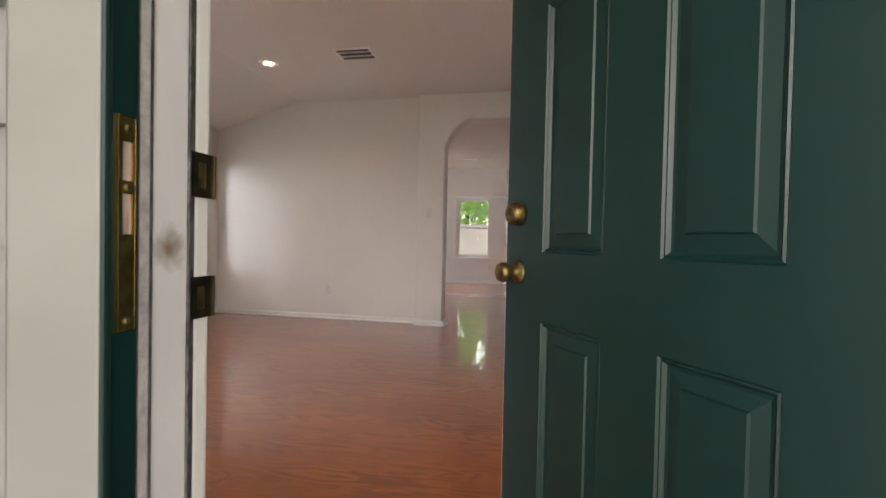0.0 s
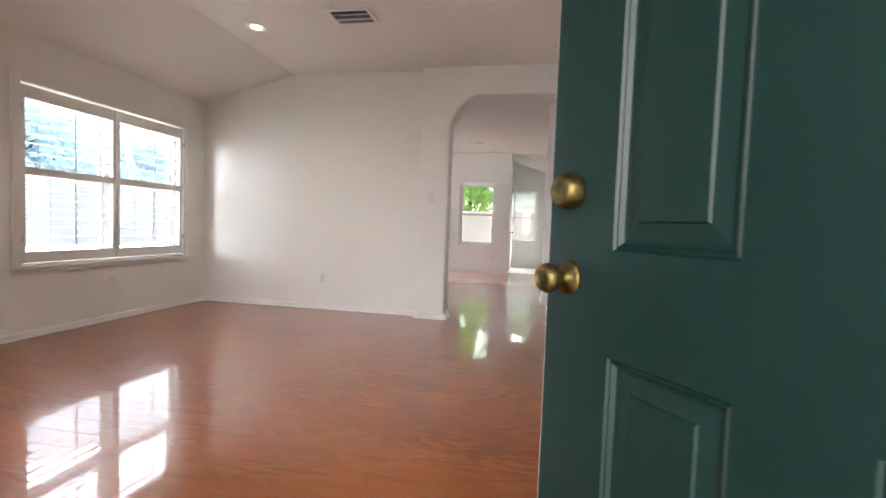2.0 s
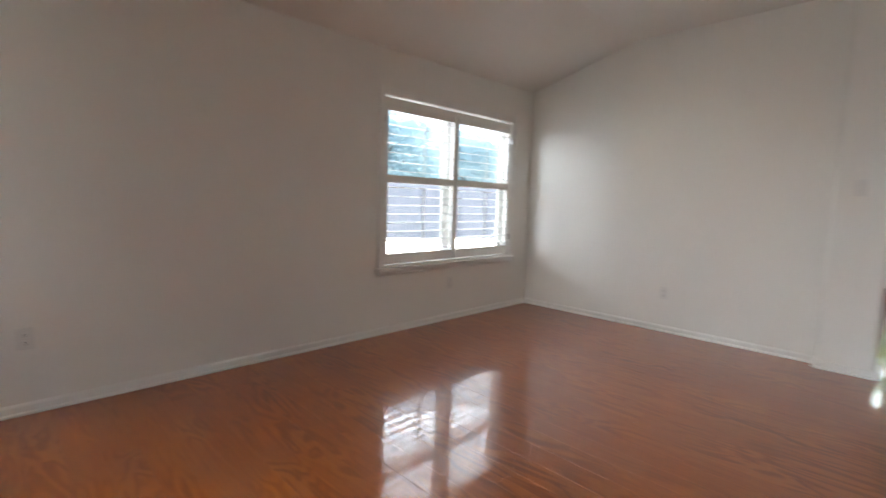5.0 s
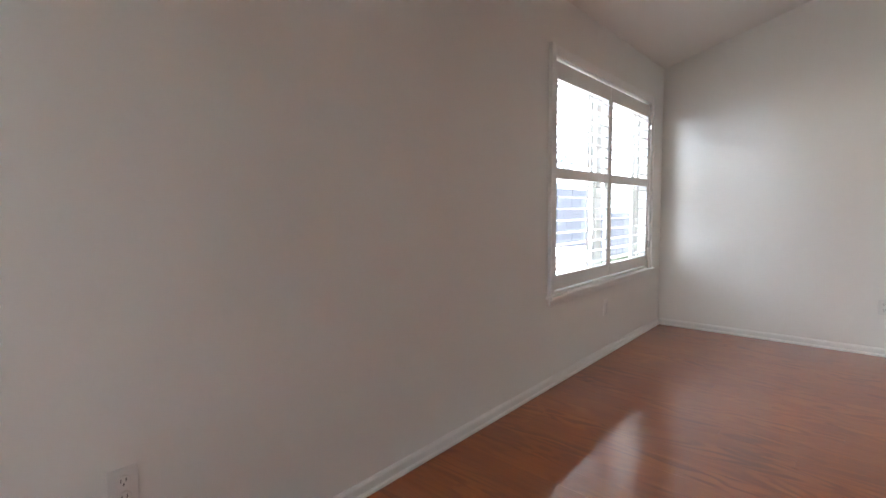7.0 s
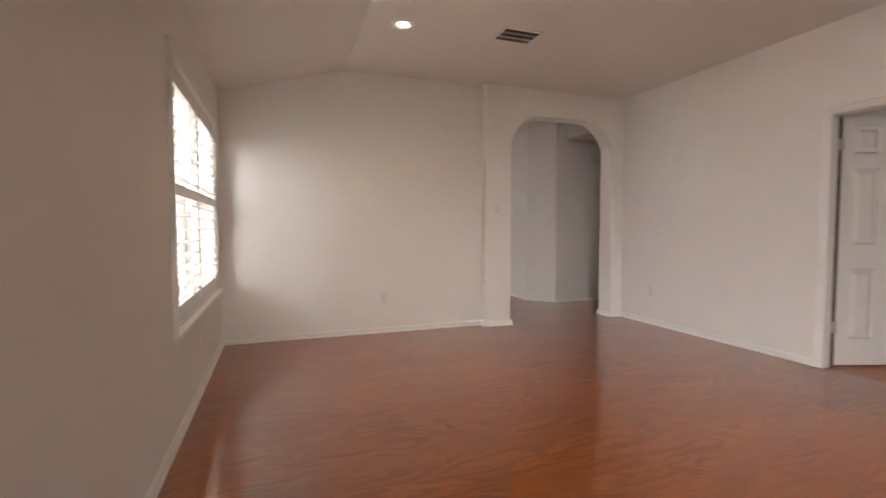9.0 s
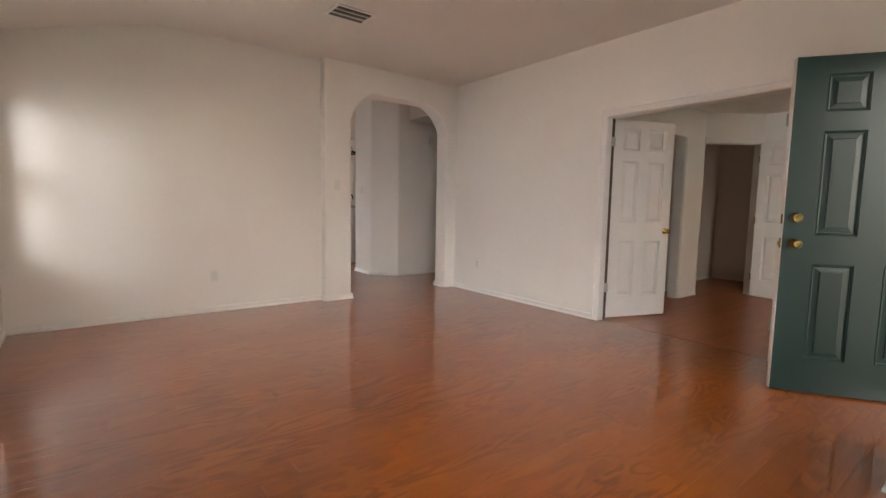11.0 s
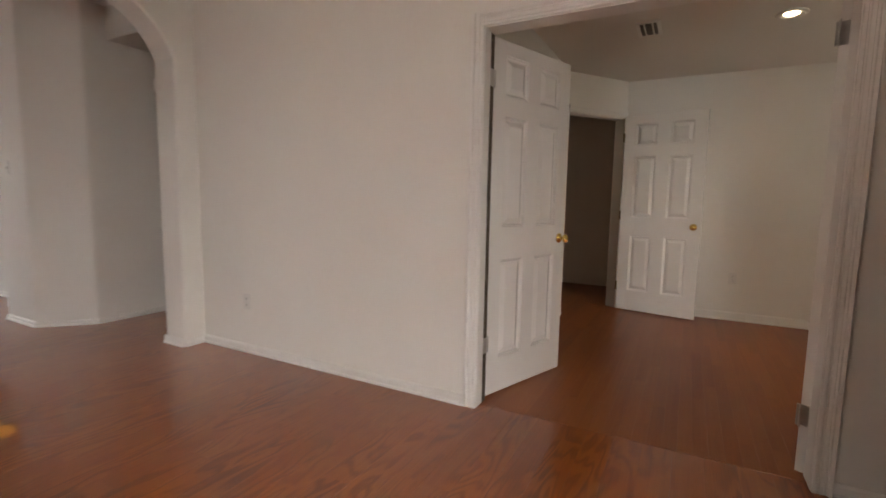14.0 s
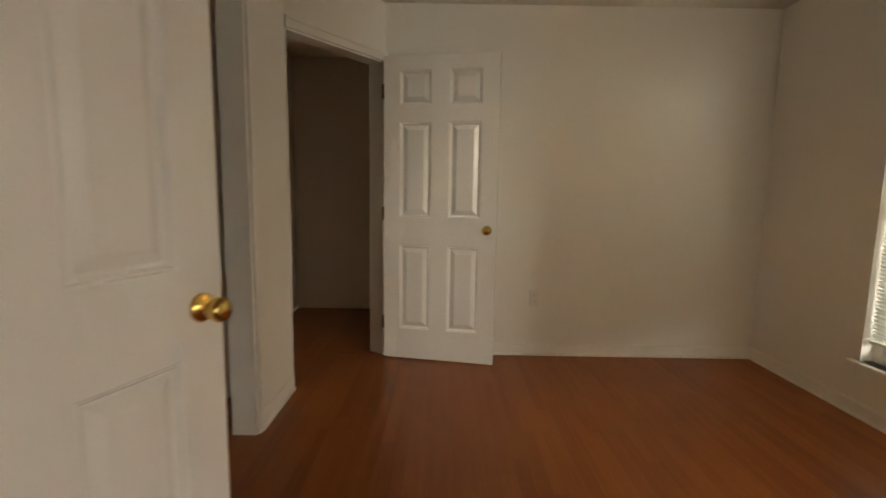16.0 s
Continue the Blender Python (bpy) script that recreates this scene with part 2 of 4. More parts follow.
ll.new(ln["Principled BSDF"].outputs[0], both.inputs[1])
ll.new(thru.outputs[0], both.inputs[2])
ll.new(both.outputs[0], ln["Material Output"].inputs["Surface"])
# Pale blue copy of the leaves: haze and glare put into the colour.
HAZED = LEAF.copy()
HAZED.name = "silvery_leaves"
for node in HAZED.node_tree.nodes:
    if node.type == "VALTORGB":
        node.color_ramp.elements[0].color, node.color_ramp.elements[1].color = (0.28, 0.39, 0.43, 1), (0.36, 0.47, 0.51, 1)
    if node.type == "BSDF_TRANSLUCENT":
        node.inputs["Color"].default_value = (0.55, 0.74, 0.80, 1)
BARK = noisy("tree_bark", (0.06, 0.045, 0.03), (0.12, 0.09, 0.065), 9.0, 0.9, grain=40, bump=0.6, dist=0.02)
ROOF = noisy("roof_shingle", (0.10, 0.095, 0.09), (0.17, 0.16, 0.15), 9.0, 0.9)
COUNTER = noisy("pale_counter", (0.50, 0.48, 0.44), (0.62, 0.60, 0.56), 25.0, 0.25)
BLIND = noisy("pale_blind_vinyl", (0.66, 0.68, 0.64), (0.72, 0.74, 0.70), 4.0, 0.45)
GLASS = glass_mat("window_glass")
LAMP = glow("lamp_glow", (1.0, 0.82, 0.58), 14.0)
AMBER = glow("amber_glass_glow", (1.0, 0.48, 0.05), 0.55)


# ---- helpers for building ----
def part(name, bm, material, parent=None, label="", smooth=False):
    """Links a bmesh as one mesh object."""
    me = bpy.data.meshes.new(name)
    bmesh.ops.recalc_face_normals(bm, faces=bm.faces)
    for f in bm.faces:
        f.smooth = smooth
    bm.to_mesh(me)
    bm.free()
    me.materials.append(material)
    ob = new(name, me)
    ob.parent = parent
    if label:
        ob["label"] = label
    return ob


def thing(name, label, category, m=None, group="", kind=""):
    ob = new(name)
    ob.empty_display_size = 0.1
    if m is not None:
        ob.matrix_basis = m
    return tagged(ob, label, category, group, kind)


def box(bm, x0, x1, y0, y1, z0, z1, bevel=0.0, m=None):
    r = bmesh.ops.create_cube(bm, size=1.0)
    vs = r["verts"]
    for v in vs:
        v.co = Vector(((x0 + x1) / 2 + v.co.x * (x1 - x0), (y0 + y1) / 2 + v.co.y * (y1 - y0), (z0 + z1) / 2 + v.co.z * (z1 - z0)))
    if bevel:
        es = list({e for v in vs for e in v.link_edges})
        vs = bmesh.ops.bevel(bm, geom=es, offset=bevel, segments=2, profile=0.6, affect="EDGES")["verts"]
    if m is not None:
        bmesh.ops.transform(bm, matrix=m, verts=list({v for v in vs if v.is_valid}))
    return bm


def slab(*a, bevel=0.0, m=None):
    return box(bmesh.new(), *a, bevel=bevel, m=m)


def lathe(profile, steps=24, m=None, bm=None):
    """Turns (radius, height) pairs about z."""
    bm = bm or bmesh.new()
    rings = []
    for r, h in profile:
        rings.append([bm.verts.new((r * math.cos(2 * math.pi * i / steps), r * math.sin(2 * math.pi * i / steps), h)) for i in range(steps)])
    for a, b in zip(rings, rings[1:]):
        for i in range(steps):
            j = (i + 1) % steps
            bm.faces.new((a[i], a[j], b[j], b[i]))
    bm.faces.new(rings[0][::-1])
    bm.faces.new(rings[-1])
    if m is not None:
        bmesh.ops.transform(bm, matrix=m, verts=[v for ring in rings for v in ring])
    return bm


def tube(points, radius, steps=8, bm=None):
    """A round bar along points."""
    bm = bm or bmesh.new()
    pts = [Vector(q) for q in points]
    rings = []
    for i, q in enumerate(pts):
        d = (pts[min(i + 1, len(pts) - 1)] - pts[max(i - 1, 0)]).normalized()
        u = d.orthogonal().normalized() if abs(d.z) > 0.95 else d.cross(Vector((0, 0, 1))).normalized()
        w = d.cross(u)
        rings.append([bm.verts.new(q + radius * (math.cos(2 * math.pi * k / steps) * u + math.sin(2 * math.pi * k / steps) * w)) for k in range(steps)])
    for a, b in zip(rings, rings[1:]):
        for k in range(steps):
            j = (k + 1) % steps
            bm.faces.new((a[k], a[j], b[j], b[k]))
    bm.faces.new(rings[0][::-1])
    bm.faces.new(rings[-1])
    return bm


def prism(outline, depth, axis="y"):
    """Extrudes an (a, z) outline by depth along y (a is x) or along x (a is y); z: outline (x, y) upwards."""
    bm = bmesh.new()
    put = {"y": lambda a, z: (a, 0, z), "x": lambda a, z: (0, a, z), "z": lambda a, z: (a, z, 0)}[axis]
    vs = [bm.verts.new(put(a, z)) for a, z in outline]
    f = bm.faces.new(vs)
    r = bmesh.ops.extrude_face_region(bm, geom=[f])
    step = {"y": (0, depth, 0), "x": (depth, 0, 0), "z": (0, 0, depth)}[axis]
    bmesh.ops.translate(bm, vec=step, verts=[v for v in r["geom"] if isinstance(v, bmesh.types.BMVert)])
    return bm


def wall(name, axis, at, thick, a0, a1, z1, openings=(), material=None, z0=0.0, label=""):
    """A wall along x (axis 'x', inner face y = at) or along y (axis 'y', face x = at); openings (a, b, z, z)."""
    bm = bmesh.new()
    cuts = sorted({a0, a1, *[q for o in openings for q in o[:2]]})
    for p, q in zip(cuts, cuts[1:]):
        mid, zs = (p + q) / 2, [z0]
        for o in openings:
            if o[0] < mid < o[1]:
                zs += [o[2], o[3]]
        zs.append(z1)
        for lo, hi in zip(zs[::2], zs[1::2]):
            if hi - lo > 1e-4:
                b = (p, q, min(at, at + thick), max(at, at + thick)) if axis == "x" else (min(at, at + thick), max(at, at + thick), p, q)
                box(bm, *b, lo, hi)
    return tagged(part(name, bm, material or WALL), label or "off-white painted drywall wall", "wall", kind="structure")


def ridge_bar(bm, a, b, width, height, chamfer=0.006, up=(0, 0, 1)):
    """A trim bar of a sloped-top profile from a to b on the floor; its back lies to the left of the way."""
    a, b = Vector(a), Vector(b)
    d = (b - a).normalized()
    n = Vector((d.y, -d.x, 0))
    prof = [(0, 0), (width + 0.008, 0), (width + 0.008, 0.012), (width, 0.018), (width, height - 0.012), (width * 0.45, height), (0, height)]
    ends = [[bm.verts.new(q + n * u + Vector((0, 0, v))) for u, v in prof] for q in (a, b)]
    k = len(prof)
    for i in range(k):
        bm.faces.new((ends[0][i], ends[0][(i + 1) % k], ends[1][(i + 1) % k], ends[1][i]))
    bm.faces.new(ends[0][::-1])
    bm.faces.new(ends[1])


def baseboard(points, height=0.06, name="baseboard"):
    bm = bmesh.new()
    for a, b in zip(points, points[1:]):
        ridge_bar(bm, (*a, 0.001), (*b, 0.001), 0.012, height)
    return tagged(part(name, bm, TRIM), "white painted wooden baseboard along the wall", "baseboard", kind="structure")


# ---- structure: living room ----
XW, YF, XE, YS, XN = -4.63, 0.11, 0.0, -4.70, -1.40
H, HL = 2.735, 2.41
TOP = 2.95
SLOPE = (H - HL) / 1.17


def ceiling_living():
    bm = bmesh.new()
    xs, ys = [XW - 0.15, XW, -3.46, XE + 0.06], [-6.05, -4.67, -3.5, YF + 0.02]
    def z(x, y):
        return max(HL, min(H, HL + (x - XW) * SLOPE, HL + (y + 4.67) * SLOPE))
    low = {(i, j): bm.verts.new((x, y, z(x, y))) for i, x in enumerate(xs) for j, y in enumerate(ys)}
    high = {(i, j): bm.verts.new((x, y, 3.0)) for i, x in enumerate(xs) for j, y in enumerate(ys)}
    for i in range(3):
        for j in range(3):
            for g, flip in ((low, False), (high, True)):
                a, b, c, d = g[i, j], g[i + 1, j], g[i + 1, j + 1], g[i, j + 1]
                for f in ((a, b, c), (a, c, d)):
                    bm.faces.new(f if flip else f[::-1])
    rim = [(i, 0) for i in range(4)] + [(3, j) for j in range(1, 4)] + [(i, 3) for i in (2, 1, 0)] + [(0, j) for j in (2, 1)]
    for p, q in zip(rim, rim[1:] + rim[:1]):
        bm.faces.new((low[p], low[q], high[q], high[p]))
    return tagged(part("ceiling", bm, CEIL), "off-white textured ceiling sloping down at the sides", "ceiling", kind="structure")


ceiling_living()
WIN = (-1.985, -0.255, 0.60, 2.035)
wall("wall_west", "y", XW, -0.15, -6.05, YF + 0.15, TOP, [WIN])
wall("wall_far", "x", YF, 0.13, XW, -1.80, TOP)
DO = (-3.806, -2.325, 0.0, 2.03)
wall("wall_east", "y", XE, 0.12, YS - 0.15, 0.24, TOP, [DO])
FD = (-1.06, -0.085, -0.1, 2.06)
wall("wall_entry", "x", YS, -0.15, XN, XE, TOP, [(FD[0] - 0.04, *FD[1:])], z0=-0.1)
# Unseen wall; its place is chosen so window light reaches the study casing.
wall("wall_entry_side", "y", XN, -0.12, -5.90, YS - 0.0, TOP)
FW = (-4.5, -3.2, 0.60, 2.035)
wall("wall_south", "x", -5.90, -0.15, XW, XN, TOP, [FW])


def arch_wall():
    l, r, zs, zt = -1.575, -0.160, 2.11, 2.432
    pts = [(-1.90, 0), (l, 0)]
    n = 8
    for i in range(n + 1):
        a = math.pi / 2 * i / n
        u, v = (1 - math.cos(a)) * 0.55 + (i / n) * 0.45, math.sin(a) * 0.55 + (i / n) * 0.45
        pts.append((l + 0.27 * u, zs + (zt - zs) * v))
    for i in range(n + 1):
        a = math.pi / 2 * i / n
        u, v = math.sin(a) * 0.55 + (i / n) * 0.45, (1 - math.cos(a)) * 0.55 + (i / n) * 0.45
        pts.append((r - 0.32 + 0.32 * u, zt - (zt - zs) * v))
    pts += [(r, 0), (0.0, 0), (0.0, TOP), (-1.90, TOP)]
    bm = prism(pts, 0.24, "y")
    bm.edges.ensure_lookup_table()
    def soft(e):
        a, b = e.verts[0].co, e.verts[1].co
        if abs(a.y - b.y) > 1e-4:
            return False
        mid = (a + b) / 2
        if abs(mid.x + 1.90) < 1e-4 and abs(a.z - b.z) > 1:
            return True
        return l - 1e-3 <= min(a.x, b.x) and max(a.x, b.x) <= r + 1e-3 and mid.z > 0.01 and mid.z < 2.6
    bmesh.ops.bevel(bm, geom=[e for e in bm.edges if soft(e)], offset=0.02, segments=3, profile=0.5, affect="EDGES")
    return tagged(part("wall_arch", bm, WALL), "off-white drywall wall with a rounded archway", "wall", kind="structure")


arch_wall()
baseboard([(XW, -5.9), (XW, YF), (-1.9, YF), (-1.9, 0.0), (-1.565, 0.0), (-1.565, 0.24)])
baseboard([(-0.165, 0.24), (-0.165, 0.0), (0.0, 0.0), (0.0, DO[1] + 0.067)])
baseboard([(0.0, DO[0] - 0.067), (0.0, YS), (-0.04, YS)])
baseboard([(-1.16, YS), (XN - 0.12, YS), (XN - 0.12, -5.9)])


def casing(name, label, boxes, bevel=0.006):
    bm = bmesh.new()
    for b in boxes:
        box(bm, *b, bevel=bevel)
    return tagged(part(name, bm, TRIM), label, "trim", kind="structure")


# study doorway: lining, moulded casing on the living-room side, dark strip for the shaded hinge gap
MOULD = [(0, 0), (0, 0.009), (0.003, 0.012), (0.012, 0.012), (0.015, 0.008), (0.021, 0.007), (0.024, 0.011), (0.036, 0.011),
         (0.039, 0.008), (0.046, 0.009), (0.050, 0.016), (0.062, 0.018), (0.067, 0.013), (0.067, 0)]
casing("trim", "white painted door lining", [
    (0.0, 0.122, DO[1] - 0.004, DO[1] + 0.016, 0, 2.018), (0.0, 0.122, DO[0] - 0.016, DO[0] + 0.004, 0, 2.018),
    (0.0, 0.122, DO[0] + 0.004, DO[1] - 0.004, 2.014, 2.034)], 0.002)


def moulded_casing(y0, y1, z1):
    """Two legs and a head of one moulding profile on the face x = 0."""
    bm = bmesh.new()
    head = prism([(-h, z1 + u) for u, h in MOULD], y1 - y0 + 0.040, "y")
    bmesh.ops.translate(head, vec=(0, y0 - 0.020, 0), verts=head.verts)
    for piece in (prism([(-h, y1 + u) for u, h in MOULD], z1 + 0.067, "z"), prism([(-h, y0 - u) for u, h in MOULD], z1 + 0.067, "z"), head):
        me = bpy.data.meshes.new("piece")
        piece.to_mesh(me)
        piece.free()
        bm.from_mesh(me)
        bpy.data.meshes.remove(me)
    return tagged(part("trim", bm, TRIM), "white moulded casing round the double doorway", "trim", kind="structure")


moulded_casing(DO[0], DO[1], 2.020)
# Dark strip on the white lining paints the shadow of the hinge gap.
tagged(part("trim", slab(0.080, 0.121, DO[1] - 0.0075, DO[1] - 0.0042, 0.002, 2.012), BARK), "dark strip painting the shade of the hinge gap", "trim", kind="structure")


# ---- front entrance ----
def holed_plate(ys, zs, holes):
    """A 3 mm plate on a grid of y and z lines, with the cells in holes left open."""
    bm = bmesh.new()
    g = {(i, j): bm.verts.new((0, y, z)) for i, y in enumerate(ys) for j, z in enumerate(zs)}
    fs = [bm.faces.new((g[i, j], g[i + 1, j], g[i + 1, j + 1], g[i, j + 1])) for i in range(len(ys) - 1) for j in range(len(zs) - 1) if (i, j) not in holes]
    r = bmesh.ops.extrude_face_region(bm, geom=fs)
    bmesh.ops.translate(bm, vec=(0.003, 0, 0), verts=[v for v in r["geom"] if isinstance(v, bmesh.types.BMVert)])
    return bm


def front_frame():
    l = FD[0]
    casing("trim", "worn pale grey door jamb", [(l - 0.042, l + 0.004, YS - 0.1300, YS - 0.0672, -0.02, 2.055)], 0.002).data.materials[0] = JAMB
    casing("trim", "white inner casing of the front door", [(l - 0.042, l + 0.003, YS - 0.0525, YS - 0.020, -0.02, 2.055), (l - 0.095, l - 0.038, YS, YS + 0.016, 0, 2.10), (FD[1] + 0.002, FD[1] + 0.05, YS, YS + 0.016, 0, 2.10), (l - 0.095, FD[1] + 0.05, YS, YS + 0.016, 2.06, 2.12)])
    o = casing("trim", "dark green storm door frame", [(l - 0.042, l + 0.012, YS - 0.196, YS - 0.1565, -0.02, 2.06), (l + 0.008, l + 0.016, YS - 0.206, YS - 0.195, -0.02, 2.08), (l, FD[1], YS - 0.185, YS - 0.122, 2.04, 2.08), (FD[1] - 0.012, FD[1] + 0.022, YS - 0.185, YS - 0.122, -0.02, 2.06)], 0.004)
    o.data.materials[0] = GREEN
    o = casing("trim", "pale fuzzy weatherstrip in the jamb", [(l - 0.02, l + 0.010, YS - 0.1555, YS - 0.1372, -0.02, 2.05)], 0.003)
    o.data.materials[0] = STRIP
    o = casing("trim", "cracked black rubber seams in the jamb", [(l - 0.02, l + 0.0115, YS - 0.1564, YS - 0.1553, -0.02, 2.05), (l - 0.02, l + 0.0070, YS - 0.1370, YS - 0.1302, -0.02, 2.05), (l - 0.02, l + 0.007, YS - 0.0671, YS - 0.0640, -0.02, 2.05), (l - 0.02, l + 0.0035, YS - 0.0639, YS - 0.0526, -0.02, 2.05)], 0.0004)
    o.data.materials[0] = RUBBER
    casing("trim", "white jamb of the front door on the hinge side", [(FD[1] - 0.0, FD[1] + 0.02, YS - 0.12, YS + 0.004, -0.02, 2.06), (l, FD[1], YS - 0.12, YS + 0.004, 2.04, 2.06)])
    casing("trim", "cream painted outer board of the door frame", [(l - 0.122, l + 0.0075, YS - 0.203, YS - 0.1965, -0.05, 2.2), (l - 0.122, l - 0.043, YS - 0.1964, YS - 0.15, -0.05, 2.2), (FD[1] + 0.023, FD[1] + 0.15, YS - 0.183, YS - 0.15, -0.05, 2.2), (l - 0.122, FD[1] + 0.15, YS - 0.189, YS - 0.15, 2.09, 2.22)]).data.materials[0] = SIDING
    sill = slab(l, FD[1], YS - 0.2, YS + 0.01, -0.03, 0.008, bevel=0.004)
    tagged(part("door_sill", sill, BRONZE), "dark metal door threshold", "threshold", kind="structure")
    # lock plates
    p = thing("strike_plate", "long brass strike plate screwed to the green frame", "strike plate", pose(l + 0.012, YS - 0.1765, 1.030))
    part("plate", holed_plate((-0.0115, -0.006, 0.0080, 0.0115), (-0.124, -0.012, 0.035, 0.050, 0.095, 0.124), ((1, 1), (1, 3))), OLDBRASS, p)
    for z in (-0.112, 0.042, 0.110):
        part("screw", lathe([(0.005, 0.0), (0.005, 0.002), (0.003, 0.0035)], 12, pose(0.003, 0, z, 0, 90, 0)), OLDBRASS, p)
    for z0, z1 in ((-0.012, 0.035), (0.050, 0.095)):
        part("slot", slab(0.0002, 0.0008, -0.006, 0.0080, z0, z1), RAWWOOD, p)
    rim = bmesh.new()
    for q in ((-0.0119, -0.0109, -0.1244, 0.1244), (0.0109, 0.0119, -0.1244, 0.1244), (-0.0109, 0.0109, 0.1232, 0.1244), (-0.0109, 0.0109, -0.1244, -0.1232), (0.0073, 0.0082, -0.012, 0.035), (0.0073, 0.0082, 0.050, 0.095)):
        box(rim, 0.0005, 0.0034, *q, bevel=0.0004)
    part("rim", rim, BRASS, p, "bright worn brass edge")
    for z, hh in ((1.105, 0.032), (0.929, 0.030)):
        p = thing("strike_plate", "dark bronze lipped strike plate on the jamb", "strike plate", pose(l + 0.004, YS - 0.042, z), "strike plates on the jamb")
        part("plate", holed_plate((-0.018, -0.008, 0.008, 0.022), (-hh, -hh + 0.014, hh - 0.014, hh), ((1, 1),)), BRONZE, p)
        part("lip", slab(-0.001, 0.007, 0.0215, 0.025, -hh, hh, bevel=0.001), BRONZE, p)
        part("slot", slab(0.0003, 0.001, -0.008, 0.008, -hh + 0.014, hh - 0.014), OLDBRASS, p)


front_frame()


# ---- doors ----
def panel_rects(w, stile, mull, low_top, hinge_stile):
    c = (w + hinge_stile - stile) / 2
    cols = ((hinge_stile, c - mull / 2), (c + mull / 2, w - stile))
    return [(a, b, lo, hi) for lo, hi in ((0.21, low_top), (0.98, 1.60), (1.71, 1.93)) for a, b in cols]


def door_leaf(name, label, w, h, thick, stile, mull, paint, m, edge=None, group="", field=((0.022, -0.0152), (0.050, -0.002), (0.054, -0.002)), relief=1.4, low_top=0.79, hinge_stile=0.0):
    """A six-panel leaf: hinge edge at x = 0, faces at y = 0 and y = -thick."""
    door = thing(name, label, "door", m, group)
    rects = panel_rects(w, stile, mull, low_top, hinge_stile or stile)
    xs = sorted({0, w, *[q for r in rects for q in r[:2]]})
    zs = sorted({0, h, *[q for r in rects for q in r[2:]]})
    bm = bmesh.new()
    for y, s in ((0.0, -1), (-thick, 1)):
        for xa, xb in zip(xs, xs[1:]):
            for za, zb in zip(zs, zs[1:]):
                if any(abs(r[0] - xa) < 1e-6 and abs(r[2] - za) < 1e-6 for r in rects):
                    rings = []
                    for inset, deep in ((0, 0), (0.004, 0.005), (0.008, 0.003), (0.014, 0.010), (0.020, 0.011)):
                        rings.append([bm.verts.new((xx, y + s * deep * relief, zz)) for xx, zz in ((xa + inset, za + inset), (xb - inset, za + inset), (xb - inset, zb - inset), (xa + inset, zb - inset))])
                    for p, q in zip(rings, rings[1:]):
                        for i in range(4):
                            bm.faces.new((p[i], p[(i + 1) % 4], q[(i + 1) % 4], q[i]))
                    bm.faces.new(rings[-1])
                else:
                    bm.faces.new([bm.verts.new((xx, y, zz)) for xx, zz in ((xa, za), (xb, za), (xb, zb), (xa, zb))])
    bmesh.ops.remove_doubles(bm, verts=bm.verts, dist=1e-5)
    rim = [e for e in bm.edges if len(e.link_faces) == 1]
    bmesh.ops.bridge_loops(bm, edges=rim)
    part("leaf", bm, paint, door)
    for y, s in ((0.0, 1), (-thick, -1)):
        for r in rects:
            pb = bmesh.new()
            rings = []
            for inset, out in field:
                rings.append([pb.verts.new((xx, y + s * out, zz)) for xx, zz in ((r[0] + inset, r[2] + inset), (r[1] - inset, r[2] + inset), (r[1] - inset, r[3] - inset), (r[0] + inset, r[3] - inset))])
            for p, q in zip(rings, rings[1:]):
                for i in range(4):
                    pb.faces.new((p[i], p[(i + 1) % 4], q[(i + 1) % 4], q[i]))
            pb.faces.new(rings[-1])
            pb.faces.new(rings[0][::-1])
            part("panel", pb, paint, door)
    if edge:
        part("latch_edge", slab(w, w + 0.0025, -thick + 0.001, -0.001, 0.003, h - 0.003), edge, door, "white painted lock edge")
    return door


def knob(parent, x, z, thick, metal, r=0.026, keyed=False, sides=(1, -1)):
    for s in sides:
        y = 0.0 if s > 0 else -thick
        m = pose(x, y, z, -90 * s, 0, 0)
        prof = [(0.032, 0.0), (0.032, 0.004), (0.027, 0.009), (0.013, 0.014), (0.011, 0.026), (0.015, 0.032), (r, 0.042), (r + 0.001, 0.052), (r - 0.004, 0.062), (0.014, 0.066)]
        if keyed:
            prof += [(0.013, 0.062), (0.010, 0.061)]
        k = part("door_knob", lathe(prof, 28, m), metal, parent, "round brass door knob", smooth=True)
        if keyed:
            part("keyway", slab(-0.0015, 0.0015, -0.005, 0.005, 0.0612, 0.0622, m=m), SOCKET, k)


# front door: green leaf swung into the room
ANG = 34.6
front = door_leaf("front_door", "dark green six-panel front door standing open, white lock edge", 0.91, 2.035, 0.045, 0.165, 0.142, GREEN,
                  pose(-0.131, -4.763, 0.012, 0, 0, 90 + ANG), TRIM, field=((0.020, -0.0108), (0.046, -0.0062), (0.049, -0.0015), (0.054, -0.0015)), relief=1.0, low_top=0.805, hinge_stile=0.180)
# local +y is the outer side after the turn
knob(front, 0.91 - 0.062, 0.925, 0.045, OLDBRASS, keyed=True, sides=(1,))
bolt = part("deadbolt", lathe([(0.032, 0.0), (0.033, 0.006), (0.030, 0.024), (0.025, 0.032), (0.021, 0.033), (0.019, 0.030), (0.012, 0.030)], 28, pose(0.91 - 0.062, 0, 1.083, -90, 0, 0)), OLDBRASS, front, "tarnished brass deadbolt cylinder", smooth=True)
part("keyway", slab(-0.0015, 0.0015, -0.006, 0.006, 0.0312, 0.0322, m=pose(0.91 - 0.062, 0, 1.083, -90, 0, 0)), SOCKET, bolt)
